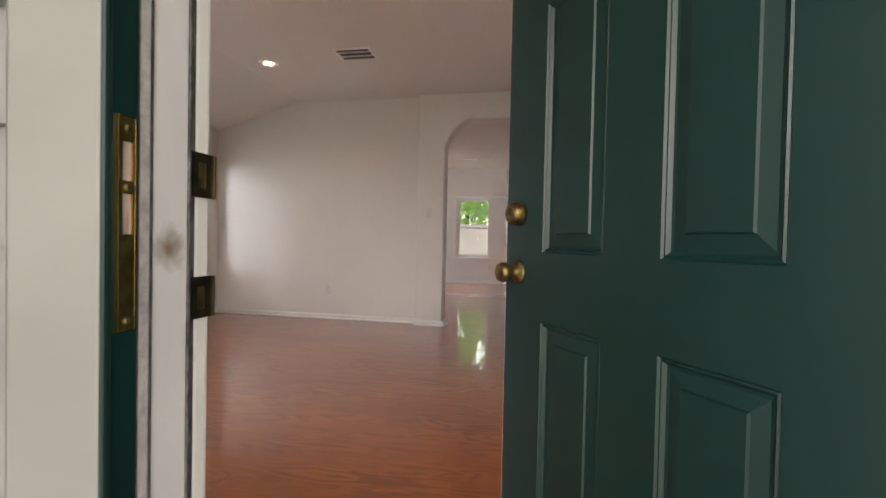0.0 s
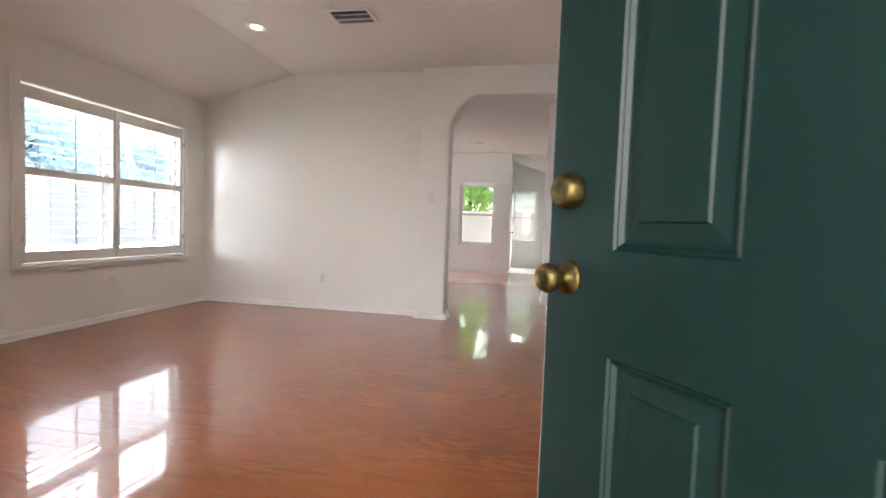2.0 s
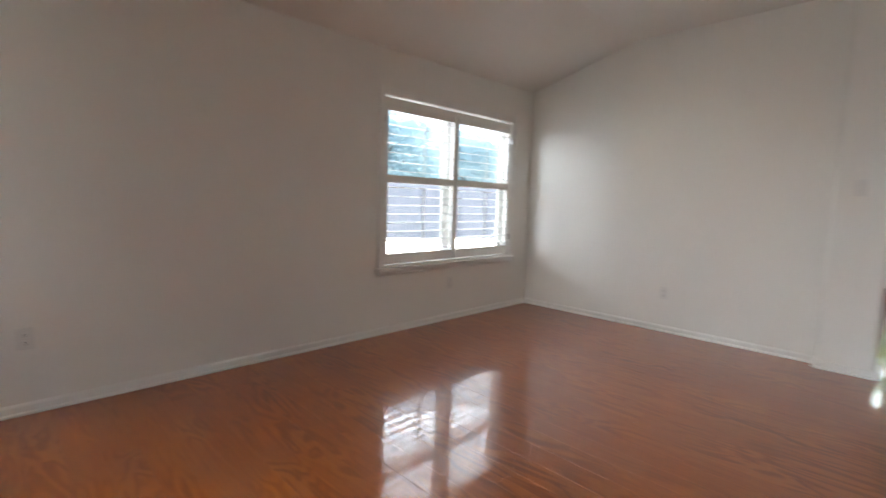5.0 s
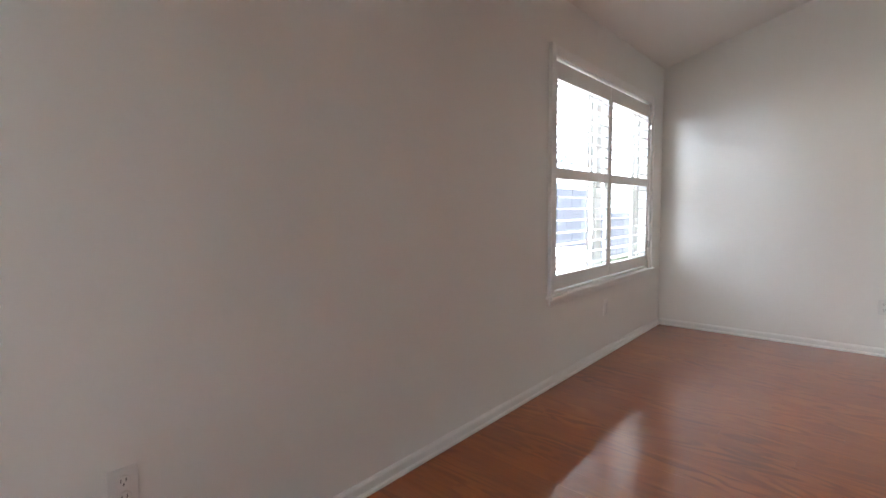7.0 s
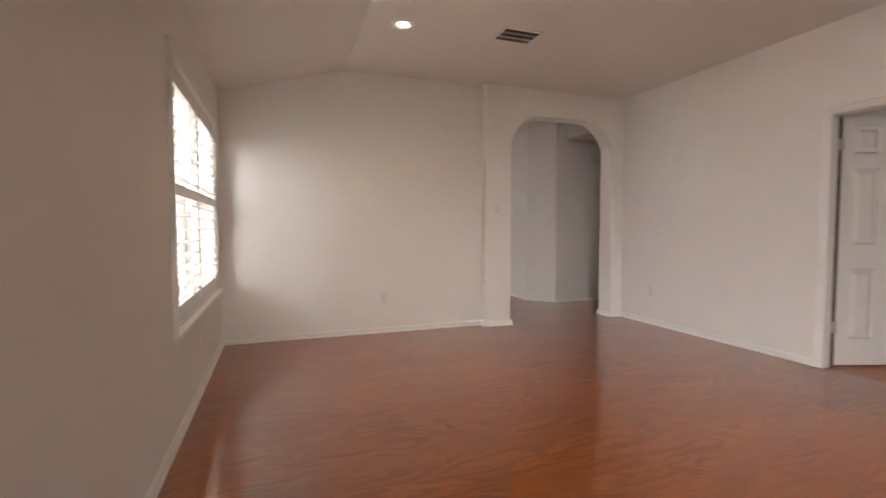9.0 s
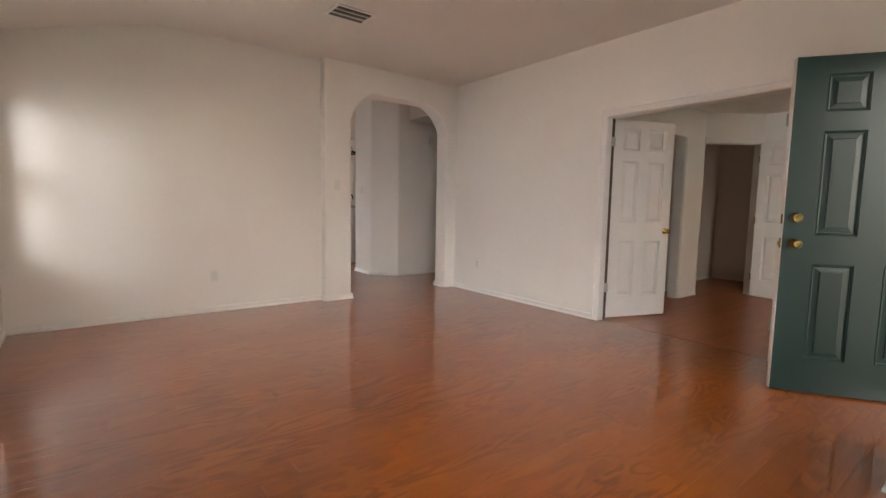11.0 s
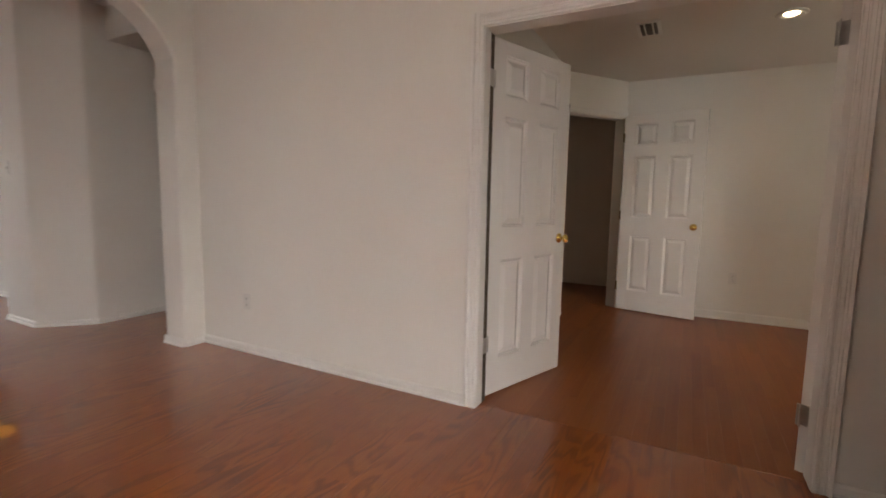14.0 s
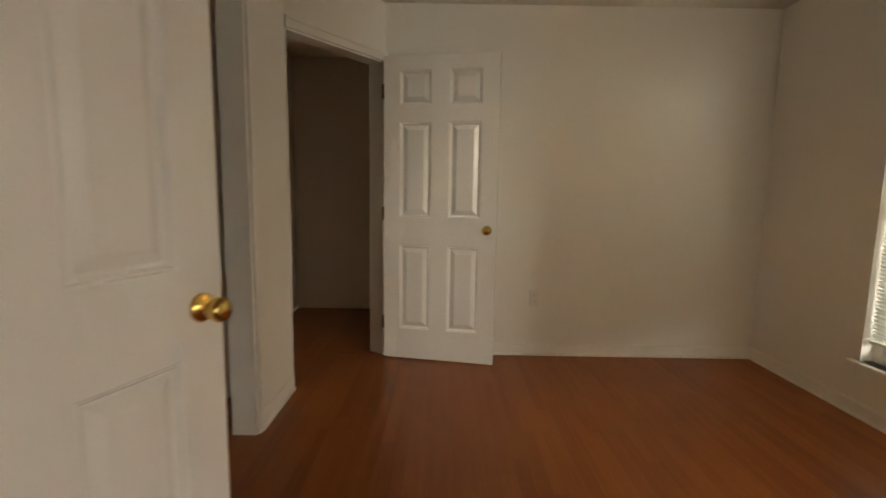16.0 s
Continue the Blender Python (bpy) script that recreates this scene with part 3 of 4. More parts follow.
part("latch_plate", slab(0.9125, 0.915, -0.034, -0.011, 0.895, 0.955), OLDBRASS, front)
part("latch_plate", slab(0.9125, 0.915, -0.034, -0.011, 1.045, 1.105), OLDBRASS, front)
part("latch_bolt", slab(0.914, 0.926, -0.029, -0.016, 0.913, 0.937, bevel=0.003), BRASS, front)

# study: pair of leaves swung into the study
lw = 0.750
left_leaf = door_leaf("study_door", "white six-panel door leaf standing open into the study", lw, 2.005, 0.035, 0.11, 0.115, DOORW,
                      pose(0.152, -2.286, 0.012, 0, 0, -19.4), None, "study double doors")
knob(left_leaf, lw - 0.055, 0.892, 0.035, BRASS)
part("latch_plate", slab(lw, lw + 0.002, -0.029, -0.006, 0.857, 0.913), BRASS, left_leaf)
right_leaf = door_leaf("study_door", "white six-panel door leaf swung wide open into the study", lw, 2.005, 0.035, 0.11, 0.115, DOORW,
                       pose(0.130, -3.772, 0.012, 0, 0, -30.0), None, "study double doors")
knob(right_leaf, lw - 0.06, 0.885, 0.035, BRASS)
part("latch_plate", slab(lw, lw + 0.002, -0.029, -0.006, 0.857, 0.913), BRASS, right_leaf)
for z in (0.33, 1.79):
    bm = bmesh.new()
    box(bm, 0.070, 0.1225, DO[1] - 0.0105, DO[1] - 0.0076, z - 0.045, z + 0.045, bevel=0.001)
    tube([(0.126, DO[1] - 0.010, z - 0.046), (0.126, DO[1] - 0.010, z + 0.046)], 0.007, 10, bm)
    bmesh.ops.transform(bm, matrix=pose(0.152, -2.286, 0.012, 0, 0, -19.4).inverted(), verts=bm.verts)
    part("hinge", bm, NICKEL, left_leaf, "dull metal butt hinge")
for z in (0.25, 1.80):
    part("hinge", slab(-0.004, 0.0, -0.034, 0.002, z - 0.045, z + 0.045), OLDBRASS, left_leaf)
    bm = tube([(-0.008, -0.031, z - 0.045), (-0.008, -0.031, z + 0.045)], 0.0095, 10)
    part("hinge", bm, OLDBRASS, left_leaf)
    bm = slab(-0.001, 0.003, -0.03, 0.0, z - 0.045, z + 0.045)
    box(bm, -0.040, -0.004, 0.004, 0.008, z - 0.045, z + 0.045, m=pose(0, 0, 0, 0, 0, 28))
    tube([(-0.004, 0.006, z - 0.045), (-0.004, 0.006, z + 0.045)], 0.007, 10, bm)
    part("hinge", bm, NICKEL, right_leaf)

closet_leaf = door_leaf("closet_door", "white six-panel door standing open against the study wall", 0.762, 2.02, 0.035, 0.11, 0.12, DOORW,
                        pose(2.985, -2.668, 0.012, 0, 0, -101.0), None)
knob(closet_leaf, 0.762 - 0.062, 0.905, 0.035, BRASS)
for z in (0.25, 1.0, 1.80):
    part("hinge", tube([(-0.006, -0.036, z - 0.045), (-0.006, -0.036, z + 0.045)], 0.007, 10), OLDBRASS, closet_leaf)


# ---- study ----
SX, SY, SN, HS = 3.05, -5.30, -2.20, 2.40
SW = (1.30, 2.20, 0.30, 1.95)
wall("wall_study_south", "x", SY, -0.15, 0.12, SX + 0.12, TOP, [SW])
wall("wall_study_east", "y", SX, 0.12, SY, -2.66, TOP)
wall("wall_study_north", "x", SN, 0.12, 0.12, 2.40, TOP, [(1.12, 1.90, 0, 2.03)])


def diagonal_wall():
    a, b = Vector((2.40, SN, 0)), Vector((SX, -2.66, 0))
    d = (b - a).normalized()
    n = Vector((-d.y, d.x, 0))
    L = (b - a).length
    m = Matrix(((d.x, n.x, 0, a.x), (d.y, n.y, 0, a.y), (0, 0, 1, 0), (0, 0, 0, 1)))
    bm = bmesh.new()
    box(bm, 0.0, L, 0.0, 0.11, 2.035, TOP)
    box(bm, L - 0.012, L + 0.06, 0.0, 0.11, 0, 2.035)
    bmesh.ops.transform(bm, matrix=m, verts=bm.verts)
    tagged(part("wall_study_angle", bm, WALL), "off-white angled drywall above the closet door", "wall", kind="structure")
    bm = bmesh.new()
    for q in ((0.0, L, -0.016, 0.0, 2.022, 2.072), (0.0, L, -0.022, 0.0, 2.066, 2.084), (L - 0.045, L - 0.012, -0.016, 0.112, 0, 2.022), (0.0, 0.014, 0.002, 0.112, 0, 2.022), (0.014, L - 0.045, 0.0, 0.112, 2.012, 2.032)):
        box(bm, *q, bevel=0.003)
    bmesh.ops.transform(bm, matrix=m, verts=bm.verts)
    tagged(part("trim", bm, TRIM), "white closet door casing", "trim", kind="structure")


diagonal_wall()
casing("trim", "white casing round the dark doorway", [(1.90, 1.925, SN - 0.014, SN, 0, 2.05), (1.12, 1.925, SN - 0.014, SN, 2.03, 2.06), (1.885, 1.90, SN, SN + 0.12, 0, 2.03), (1.12, 1.135, SN, SN + 0.12, 0, 2.03)], 0.003)
bm = slab(0.06, SX + 0.12, SY - 0.15, SN + 0.12, HS, 2.96)
tagged(part("ceiling", bm, CEIL), "off-white textured study ceiling", "ceiling", kind="structure")
baseboard([(1.925, SN), (2.40, SN)], 0.085)
baseboard([(SX, -2.68), (SX, SY), (0.12, SY), (0.12, -3.93)], 0.085)
baseboard([(0.12, -2.27), (0.12, SN), (1.12, SN)], 0.085)
# closets behind the study
for q in (("x", -1.62, 0.1, 2.345, 4.4), ("y", 4.32, 0.1, -3.2, -1.62), ("x", -2.95, -0.1, 3.18, 4.32)):
    wall("wall_closet", q[0], q[1], q[2], q[3], q[4], TOP, material=CLOSET, label="closet wall with warm floor bounce in its beige")
# Unseen closet depth, set so that little light reaches behind the doorway.
wall("wall_closet", "y", 2.28, 0.06, SN + 0.12, -0.15, TOP, material=CLOSET, label="closet partition wall")
wall("wall_closet", "x", -0.15, 0.1, 0.92, 2.34, TOP, material=OLIVE, label="closet wall in olive-beige toned down for the dim room")
wall("wall_closet", "y", 1.02, -0.1, SN + 0.12, -0.15, TOP, material=OLIVE, label="closet wall in olive-beige toned down for the dim room")
tagged(part("ceiling", slab(0.9, 4.45, SN + 0.12, -0.04, HS, 2.96), CEIL), "closet ceiling", "ceiling", kind="structure")
tagged(part("ceiling", slab(SX + 0.121, 4.45, -3.1, SN + 0.119, HS, 2.96), CEIL), "closet ceiling", "ceiling", kind="structure")
bm = bmesh.new()
ridge_bar(bm, (2.345, -1.62, 0.001), (4.32, -1.62, 0.001), 0.012, 0.02)
ridge_bar(bm, (4.32, -1.62, 0.001), (4.32, -2.95, 0.001), 0.012, 0.02)
tagged(part("baseboard", bm, CLOSET), "closet baseboard", "baseboard", kind="structure")


# ---- windows ----
def sash_window(name, axis, at, depth, a0, a1, z0, z1, meet, label, out=1, units=1):
    """A vinyl window across an opening: frame, two sashes a unit, panes. depth: from the inner face outwards."""
    w = thing(name, label, "window", kind="structure")
    def bx(bm, a, b, d0, d1, lo, hi):
        u0, u1 = sorted((at + out * d0, at + out * d1))
        return box(bm, a, b, u0, u1, lo, hi, bevel=0.003) if axis == "x" else box(bm, u0, u1, a, b, lo, hi, bevel=0.003)
    f = 0.045
    bm = bmesh.new()
    for a, b, lo, hi in ((a0, a0 + f, z0, z1), (a1 - f, a1, z0, z1), (a0 + f, a1 - f, z0, z0 + f), (a0 + f, a1 - f, z1 - f, z1)):
        bx(bm, a, b, depth, depth + 0.06, lo, hi)
    step = (a1 - a0) / units
    for k in range(1, units):
        bx(bm, a0 + k * step - 0.05, a0 + k * step + 0.05, depth - 0.002, depth + 0.062, z0 + f, z1 - f)
    part("window_frame", bm, TRIM, w)
    for k in range(units):
        l, r = a0 + k * step + (f if k == 0 else 0.05), a0 + (k + 1) * step - (f if k == units - 1 else 0.05)
        for lo, hi, d in ((z0 + f, meet + 0.018, depth + 0.008), (meet - 0.018, z1 - f, depth + 0.030)):
            bm = bmesh.new()
            s = 0.032
            for a, b, p, q in ((l, l + s, lo, hi), (r - s, r, lo, hi), (l + s, r - s, lo, lo + s), (l + s, r - s, hi - s, hi)):
                bx(bm, a, b, d, d + 0.02, p, q)
            sash = part("sash", bm, TRIM, w)
            bm = bmesh.new()
            u0, u1 = sorted((at + out * (d + 0.008), at + out * (d + 0.012)))
            g = (l + s, r - s, u0, u1) if axis == "x" else (u0, u1, l + s, r - s)
            pane = part("pane", box(bm, *g, lo + s, hi - s), GLASS, sash)
            pane.visible_shadow = False
    return w


sash_window("window_1", "y", XW, 0.085, WIN[0], WIN[1], WIN[2], WIN[3], 1.34, "white framed double window behind the shutters", -1, 2)
sash_window("window_6", "x", -5.90, 0.06, *FW, 1.34, "white framed double front window", -1, 2)
sash_window("window_2", "x", SY, 0.07, SW[0], SW[1], SW[2], SW[3], 1.12, "white framed study window with raised blind", -1)
casing("window_sill", "white painted study window sill", [(SW[0] - 0.04, SW[1] + 0.05, SY - 0.075, SY + 0.035, SW[2] - 0.022, SW[2])], 0.006)
casing("trim", "white apron under the study sill", [(SW[0] - 0.02, SW[1] + 0.03, SY, SY + 0.014, SW[2] - 0.08, SW[2] - 0.023)], 0.004)


def study_blind():
    b = thing("window_blind", "pale vinyl mini blind lowered over the study window", "blind")
    part("headrail", slab(SW[0] + 0.01, SW[1] - 0.01, SY - 0.055, SY - 0.02, SW[3] - 0.035, SW[3] - 0.003, bevel=0.003), BLIND, b)
    z = SW[3] - 0.05
    mesh = None
    while z > 0.43:
        if mesh is None:
            bm = slab(SW[0] + 0.012, SW[1] - 0.012, -0.0125, 0.0125, -0.0006, 0.0006, m=pose(0, 0, 0, 38, 0, 0))
            o = part("slat", bm, BLIND, b)
            mesh = o.data
        else:
            o = new("slat", mesh)
            o.parent = b
        o.location = (0, SY - 0.037, z)
        z -= 0.0205
    part("bottom_rail", slab(SW[0] + 0.012, SW[1] - 0.012, SY - 0.05, SY - 0.024, 0.405, 0.42, bevel=0.003), BLIND, b)


study_blind()


# plantation shutters on the west window
def shutters():
    tagged(part("trim", (lambda bm: [box(bm, *q, bevel=0.004) for q in (
        (XW - 0.0, XW + 0.018, -2.045, -1.983, 0.585, 2.10), (XW, XW + 0.018, -0.257, -0.197, 0.585, 2.10), (XW, XW + 0.018, -1.983, -0.257, 2.037, 2.10),
        (XW + 0.0, XW + 0.027, -2.050, -2.030, 0.585, 2.104), (XW, XW + 0.027, -0.212, -0.192, 0.585, 2.104))] and bm)(bmesh.new()), TRIM),
        "white window casing round the shutters", "trim", kind="structure")
    casing("window_sill", "white window sill with moulded apron", [(XW - 0.08, XW + 0.045, -2.065, -0.178, 0.562, 0.584), (XW, XW + 0.016, -2.045, -0.197, 0.520, 0.561)], 0.006)
    lou = {}
    for a, b in ((-1.975, -1.125), (-1.115, -0.265)):
        st = 0.034
        panel = thing("plantation_shutter", "white plantation shutter panel with open louvres in the window", "shutter", group="window shutters")
        x0, x1 = XW - 0.028, XW + 0.002
        for q in ((a, a + st, 0.612, 2.018), (b - st, b, 0.612, 2.018), (a + st, b - st, 0.612, 0.700), (a + st, b - st, 1.313, 1.378), (a + st, b - st, 1.915, 2.018)):
            part("stile" if q[3] - q[2] > 1 else "rail", slab(x0, x1, *q, bevel=0.003), TRIM, panel)
        for lo, hi, n in ((0.700, 1.313, 8), (1.378, 1.915, 7)):
            for k in range(n):
                z = lo + (k + 0.5) * (hi - lo) / n
                if "m" not in lou:
                    prof = [(0.031 * math.cos(t), 0.0042 * math.sin(t)) for t in [2 * math.pi * i / 12 for i in range(12)]]
                    bm = bmesh.new()
                    ends = [[bm.verts.new((p, y, q)) for p, q in prof] for y in (-0.389, 0.389)]
                    for i in range(12):
                        bm.faces.new((ends[0][i], ends[0][(i + 1) % 12], ends[1][(i + 1) % 12], ends[1][i]))
                    bm.faces.new(ends[0]), bm.faces.new(ends[1][::-1])
                    bmesh.ops.transform(bm, matrix=pose(0, 0, 0, 0, 4, 0), verts=bm.verts)
                    o = part("louver", bm, TRIM, panel)
                    lou["m"] = o.data
                else:
                    o = new("louver", lou["m"])
                    o.parent = panel
                o.location = (XW - 0.013, (a + b) / 2, z)
            part("tilt_rod", slab(XW + 0.020, XW + 0.029, (a + b) / 2 - 0.006, (a + b) / 2 + 0.006, lo + 0.02, hi - 0.03, bevel=0.002), TRIM, panel)
        y = -1.979 if a < -1.5 else -0.261
        for z in (0.80, 1.84):
            part("hinge", slab(XW + 0.001, XW + 0.022, y - 0.006, y + 0.006, z - 0.03, z + 0.03, bevel=0.002), NICKEL, panel)


shutters()


# ---- back rooms beyond the arch ----
YB, YN = 5.65, 7.40
W1 = (-2.30, -1.47, 0.62, 2.04)
W2 = (-1.14, -0.50, 0.66, 2.03)
W3 = (0.42, 1.62, 1.12, 1.96)
wall("wall_back", "x", YB, 0.15, XW, -1.15, TOP, [W1])
# The opening is for an unseen window, added to brighten this room.
wall("wall_back_west", "y", XW, -0.15, YF + 0.15, YB + 0.15, TOP, [(2.3, 4.5, 0.6, 2.04)])
wall("wall_nook_west", "y", -1.15, -0.15, YB + 0.15, YN + 0.15, TOP, [(6.0, 6.86, 0, 2.03)])
wall("wall_nook_north", "x", YN, 0.15, -1.15, 3.3, TOP, [W2, W3])
wall("wall_kitchen_east", "y", 3.15, 0.15, 1.24, YN, TOP)
sash_window("window_3", "x", YB, 0.05, *W1, 1.33, "white framed back window overlooking the yard", 1)
# Added window, out of view; lets the side fill lamp in.
sash_window("unseen_side_window", "y", XW, 0.05, 2.3, 4.5, 0.6, 2.04, 1.33, "unseen white side window added to light the back room", -1, 2)
sash_window("window_4", "x", YN, 0.05, *W2, 1.35, "white framed breakfast nook window", 1)
sash_window("window_5", "x", YN, 0.05, *W3, 1.37, "white framed double kitchen window", 1, 2)
casing("window_sill", "white sill under the back window", [(W1[0] - 0.04, W1[1] + 0.04, YB - 0.03, YB + 0.05, W1[2] - 0.025, W1[2])], 0.005)
casing("window_sill", "white sill under the nook window", [(W2[0] + 0.002, W2[1] + 0.04, YN - 0.03, YN + 0.05, W2[2] - 0.025, W2[2])], 0.005)
casing("trim", "white curtain valance board above the back window", [(-2.4, -1.155, YB - 0.05, YB, 2.06, 2.10)], 0.005)
casing("trim", "white corner bead at the nook", [(-1.152, -1.136, YB - 0.004, YB + 0.152, 0.0, 2.735)], 0.003)


def corner_wall():
    o = [(-0.48, 1.545), (-0.155, 1.235), (3.3, 1.235), (3.3, 1.36), (-0.10, 1.36), (-0.36, 1.60), (-0.36, 2.075), (-0.48, 2.075)]
    bm = prism(o, TOP, "z")
    bmesh.ops.bevel(bm, geom=[e for e in bm.edges if abs(e.verts[0].co.z - e.verts[1].co.z) > 1], offset=0.015, segments=3, profile=0.5, affect="EDGES")
    tagged(part("wall_corner", bm, WALL), "off-white drywall corner with a chamfered edge", "wall", kind="structure")
    baseboard([(-0.36, 2.075), (-0.48, 2.075), (-0.48, 1.545), (-0.155, 1.235), (1.9, 1.235)], 0.045)


corner_wall()
wall("wall_hall_end", "y", 1.9, 0.12, 0.0, 1.235, TOP)
wall("wall_hall_south", "x", 0.24, -0.12, 0.12, 1.9, TOP)
tagged(part("ceiling", slab(0.035, 2.02, 0.242, 1.234, 2.46, 2.96), CEIL), "lower ceiling over the side hall", "ceiling", kind="structure")


def back_ceiling():
    bm = bmesh.new()
    box(bm, XW - 0.15, 3.3, YF + 0.025, YB + 0.15, H + 0.001, 3.0)
    tagged(part("ceiling", bm, CEIL), "off-white ceiling of the back living room", "ceiling", kind="structure")
    bm = prism([(-1.30, 2.80), (-1.15, 2.80), (-0.10, 2.43), (3.3, 2.43), (3.3, 3.0), (-1.30, 3.0)], YN + 0.15 - YB - 0.152, "y")
    bmesh.ops.translate(bm, vec=(0, YB + 0.152, 0), verts=bm.verts)
    tagged(part("ceiling", bm, CEIL), "sloped ceiling of the breakfast nook", "ceiling", kind="structure")


back_ceiling()
baseboard([(XW, 0.24), (XW, YB), (-1.15, YB)], 0.06)


def patio_door():
    d = thing("patio_door", "white glazed patio door with a mini blind", "door")
    bm = bmesh.new()
    x0, x1 = -1.165, -1.12
    for q in ((6.005, 6.12, 0.02, 2.02), (6.74, 6.855, 0.02, 2.02), (6.12, 6.74, 0.02, 0.26), (6.12, 6.74, 1.90, 2.02)):
        box(bm, x0, x1, *q, bevel=0.003)
    part("leaf", bm, DOORW, d)
    pane = part("pane", slab(-1.146, -1.141, 6.12, 6.74, 0.26, 1.90), GLASS, d)
    pane.visible_shadow = False
    mesh = None
    for k in range(60):
        z = 0.30 + k * 0.0265
        if mesh is None:
            o = part("slat", slab(-0.011, 0.011, 6.13, 6.73, -0.0007, 0.0007, m=pose(0, 0, 0, 0, 35, 0)), BLIND, d)
            mesh = o.data
        else:
            o = new("slat", mesh)
            o.parent = d
        o.location = (-1.104, 0, z)
    part("door_knob", lathe([(0.03, 0), (0.028, 0.008), (0.012, 0.014), (0.012, 0.03), (0.026, 0.04), (0.026, 0.055), (0.012, 0.062)], 20, pose(-1.12, 6.06, 0.94, 0, 90, 0)), BRONZE, d, smooth=True)


patio_door()


def bar():
    casing("wall_bar", "white painted half wall of the kitchen bar", [(-0.10, 0.02, 3.06, 4.93, 0, 1.055)], 0.004).data.materials[0] = WALL
    c = thing("bar_counter", "pale laminate bar top on a half wall", "counter")
    part("worktop", slab(-0.40, 0.14, 3.00, 4.98, 1.058, 1.098, bevel=0.012), COUNTER, c)
    for y in (3.55, 4.42):
        o = [(0.0, 1.056), (0.0, 0.86), (-0.03, 0.86), (-0.06, 0.93), (-0.12, 0.98), (-0.20, 1.01), (-0.22, 1.056)]
        bm = prism(o, 0.05, "y")
        bmesh.ops.translate(bm, vec=(-0.102, y - 0.025, 0), verts=bm.verts)
        part("corbel", bm, TRIM, c)
    baseboard([(-0.10, 4.93), (-0.10, 3.06), (0.02, 3.06)], 0.05)
    f = thing("kitchen_faucet", "black gooseneck faucet on the kitchen bar", "faucet", pose(0.06, 3.5, 1.098))
    part("spout", tube([(0, 0, 0), (0, 0, 0.16)] + [(0.06 - 0.06 * math.cos(t), 0, 0.16 + 0.06 * math.sin(t)) for t in [math.pi * k / 8 for k in range(1, 9)]] + [(0.12, 0, 0.12)], 0.011, 10), IRON, f, smooth=True)
    part("base", lathe([(0.026, 0), (0.026, 0.012), (0.016, 0.03)], 18), IRON, f, smooth=True)


bar()


def pot_rack():
    r = thing("pot_rack", "black iron oval pot rack hanging from the ceiling", "pot rack", pose(0.18, 4.0, 2.19))
    loop = [(0.42 * math.cos(t), 0.27 * math.sin(t), 0) for t in [2 * math.pi * k / 36 for k in range(37)]]
    bm = bmesh.new()
    for a, b in zip(loop, loop[1:]):
        tube([a, b], 0.016, 8, bm)
    part("ring", bm, IRON, r)
    bm = bmesh.new()
    for k in range(-4, 5):
        x = k * 0.09
        y = 0.27 * math.sqrt(max(0.0, 1 - (x / 0.42) ** 2))
        tube([(x, -y, 0), (x, y, 0)], 0.008, 6, bm)
    part("grid", bm, IRON, r)
    for sx in (-1, 1):
        part("hanger", tube([(sx * 0.27, 0, 0.0), (sx * 0.12, 0, 0.30), (sx * 0.12, 0, 0.545)], 0.007, 6), IRON, r)
    part("top_bar", slab(-0.22, 0.22, -0.02, 0.02, 0.285, 0.315, bevel=0.005), IRON, r)
    for k in range(5):
        a = 2 * math.pi * k / 5 + 0.3
        part("hook", tube([(0.40 * math.cos(a), 0.26 * math.sin(a), -0.012), (0.40 * math.cos(a), 0.26 * math.sin(a), -0.07), (0.40 * math.cos(a) + 0.015, 0.26 * math.sin(a), -0.085), (0.40 * math.cos(a) + 0.03, 0.26 * math.sin(a), -0.07)], 0.005, 6), IRON, r)
    p = thing("pendant_lamp", "small pendant lamp with a glowing amber glass shade", "pendant lamp", pose(0.0, 4.0, 1.80))
    part("shade", lathe([(0.02, 0.055), (0.085, 0.045), (0.118, 0.015), (0.118, -0.015), (0.085, -0.045), (0.02, -0.05)], 28), AMBER, p, "amber glass shade", smooth=True)
    part("cap", lathe([(0.025, 0.05), (0.022, 0.085), (0.008, 0.10)], 16), IRON, p)
    part("cord", tube([(0, 0, 0.095), (0, 0, 0.392)], 0.004, 6), IRON, p)


pot_rack()


# ---- outlets, switches, lamps, vents ----
def outlet(x, y, z, turn, label="white duplex wall outlet above the baseboard"):
    o = thing("wall_outlet", label, "outlet", pose(x, y, z, 0, 0, turn), "wall outlets")
    part("plate", slab(-0.035, 0.035, -0.006, 0, -0.057, 0.057, bevel=0.003), PLASTIC, o)
    for dz in (-0.022, 0.022):
        s = part("socket", lathe([(0.0165, 0), (0.0165, 0.003), (0.015, 0.004)], 20, pose(0, -0.006, dz, 90, 0, 0)), PLASTIC, o)
        bm = bmesh.new()
        for dx in (-0.006, 0.006):
            box(bm, dx - 0.0012, dx + 0.0012, -0.0105, -0.0098, dz - 0.001, dz + 0.007)
        box(bm, -0.002, 0.002, -0.0105, -0.0098, dz - 0.010, dz - 0.006)
        part("slot", bm, SOCKET, s)
    return o


outlet(-3.05, YF, 0.37, 0)
outlet(XW, -1.16, 0.37, -90 + 180)
outlet(XW, -4.27, 0.40, 90)
outlet(0.0, -0.50, 0.38, -90)
outlet(-1.47, YB, 0.39, 0)
outlet(SX, -3.72, 0.42, -90)


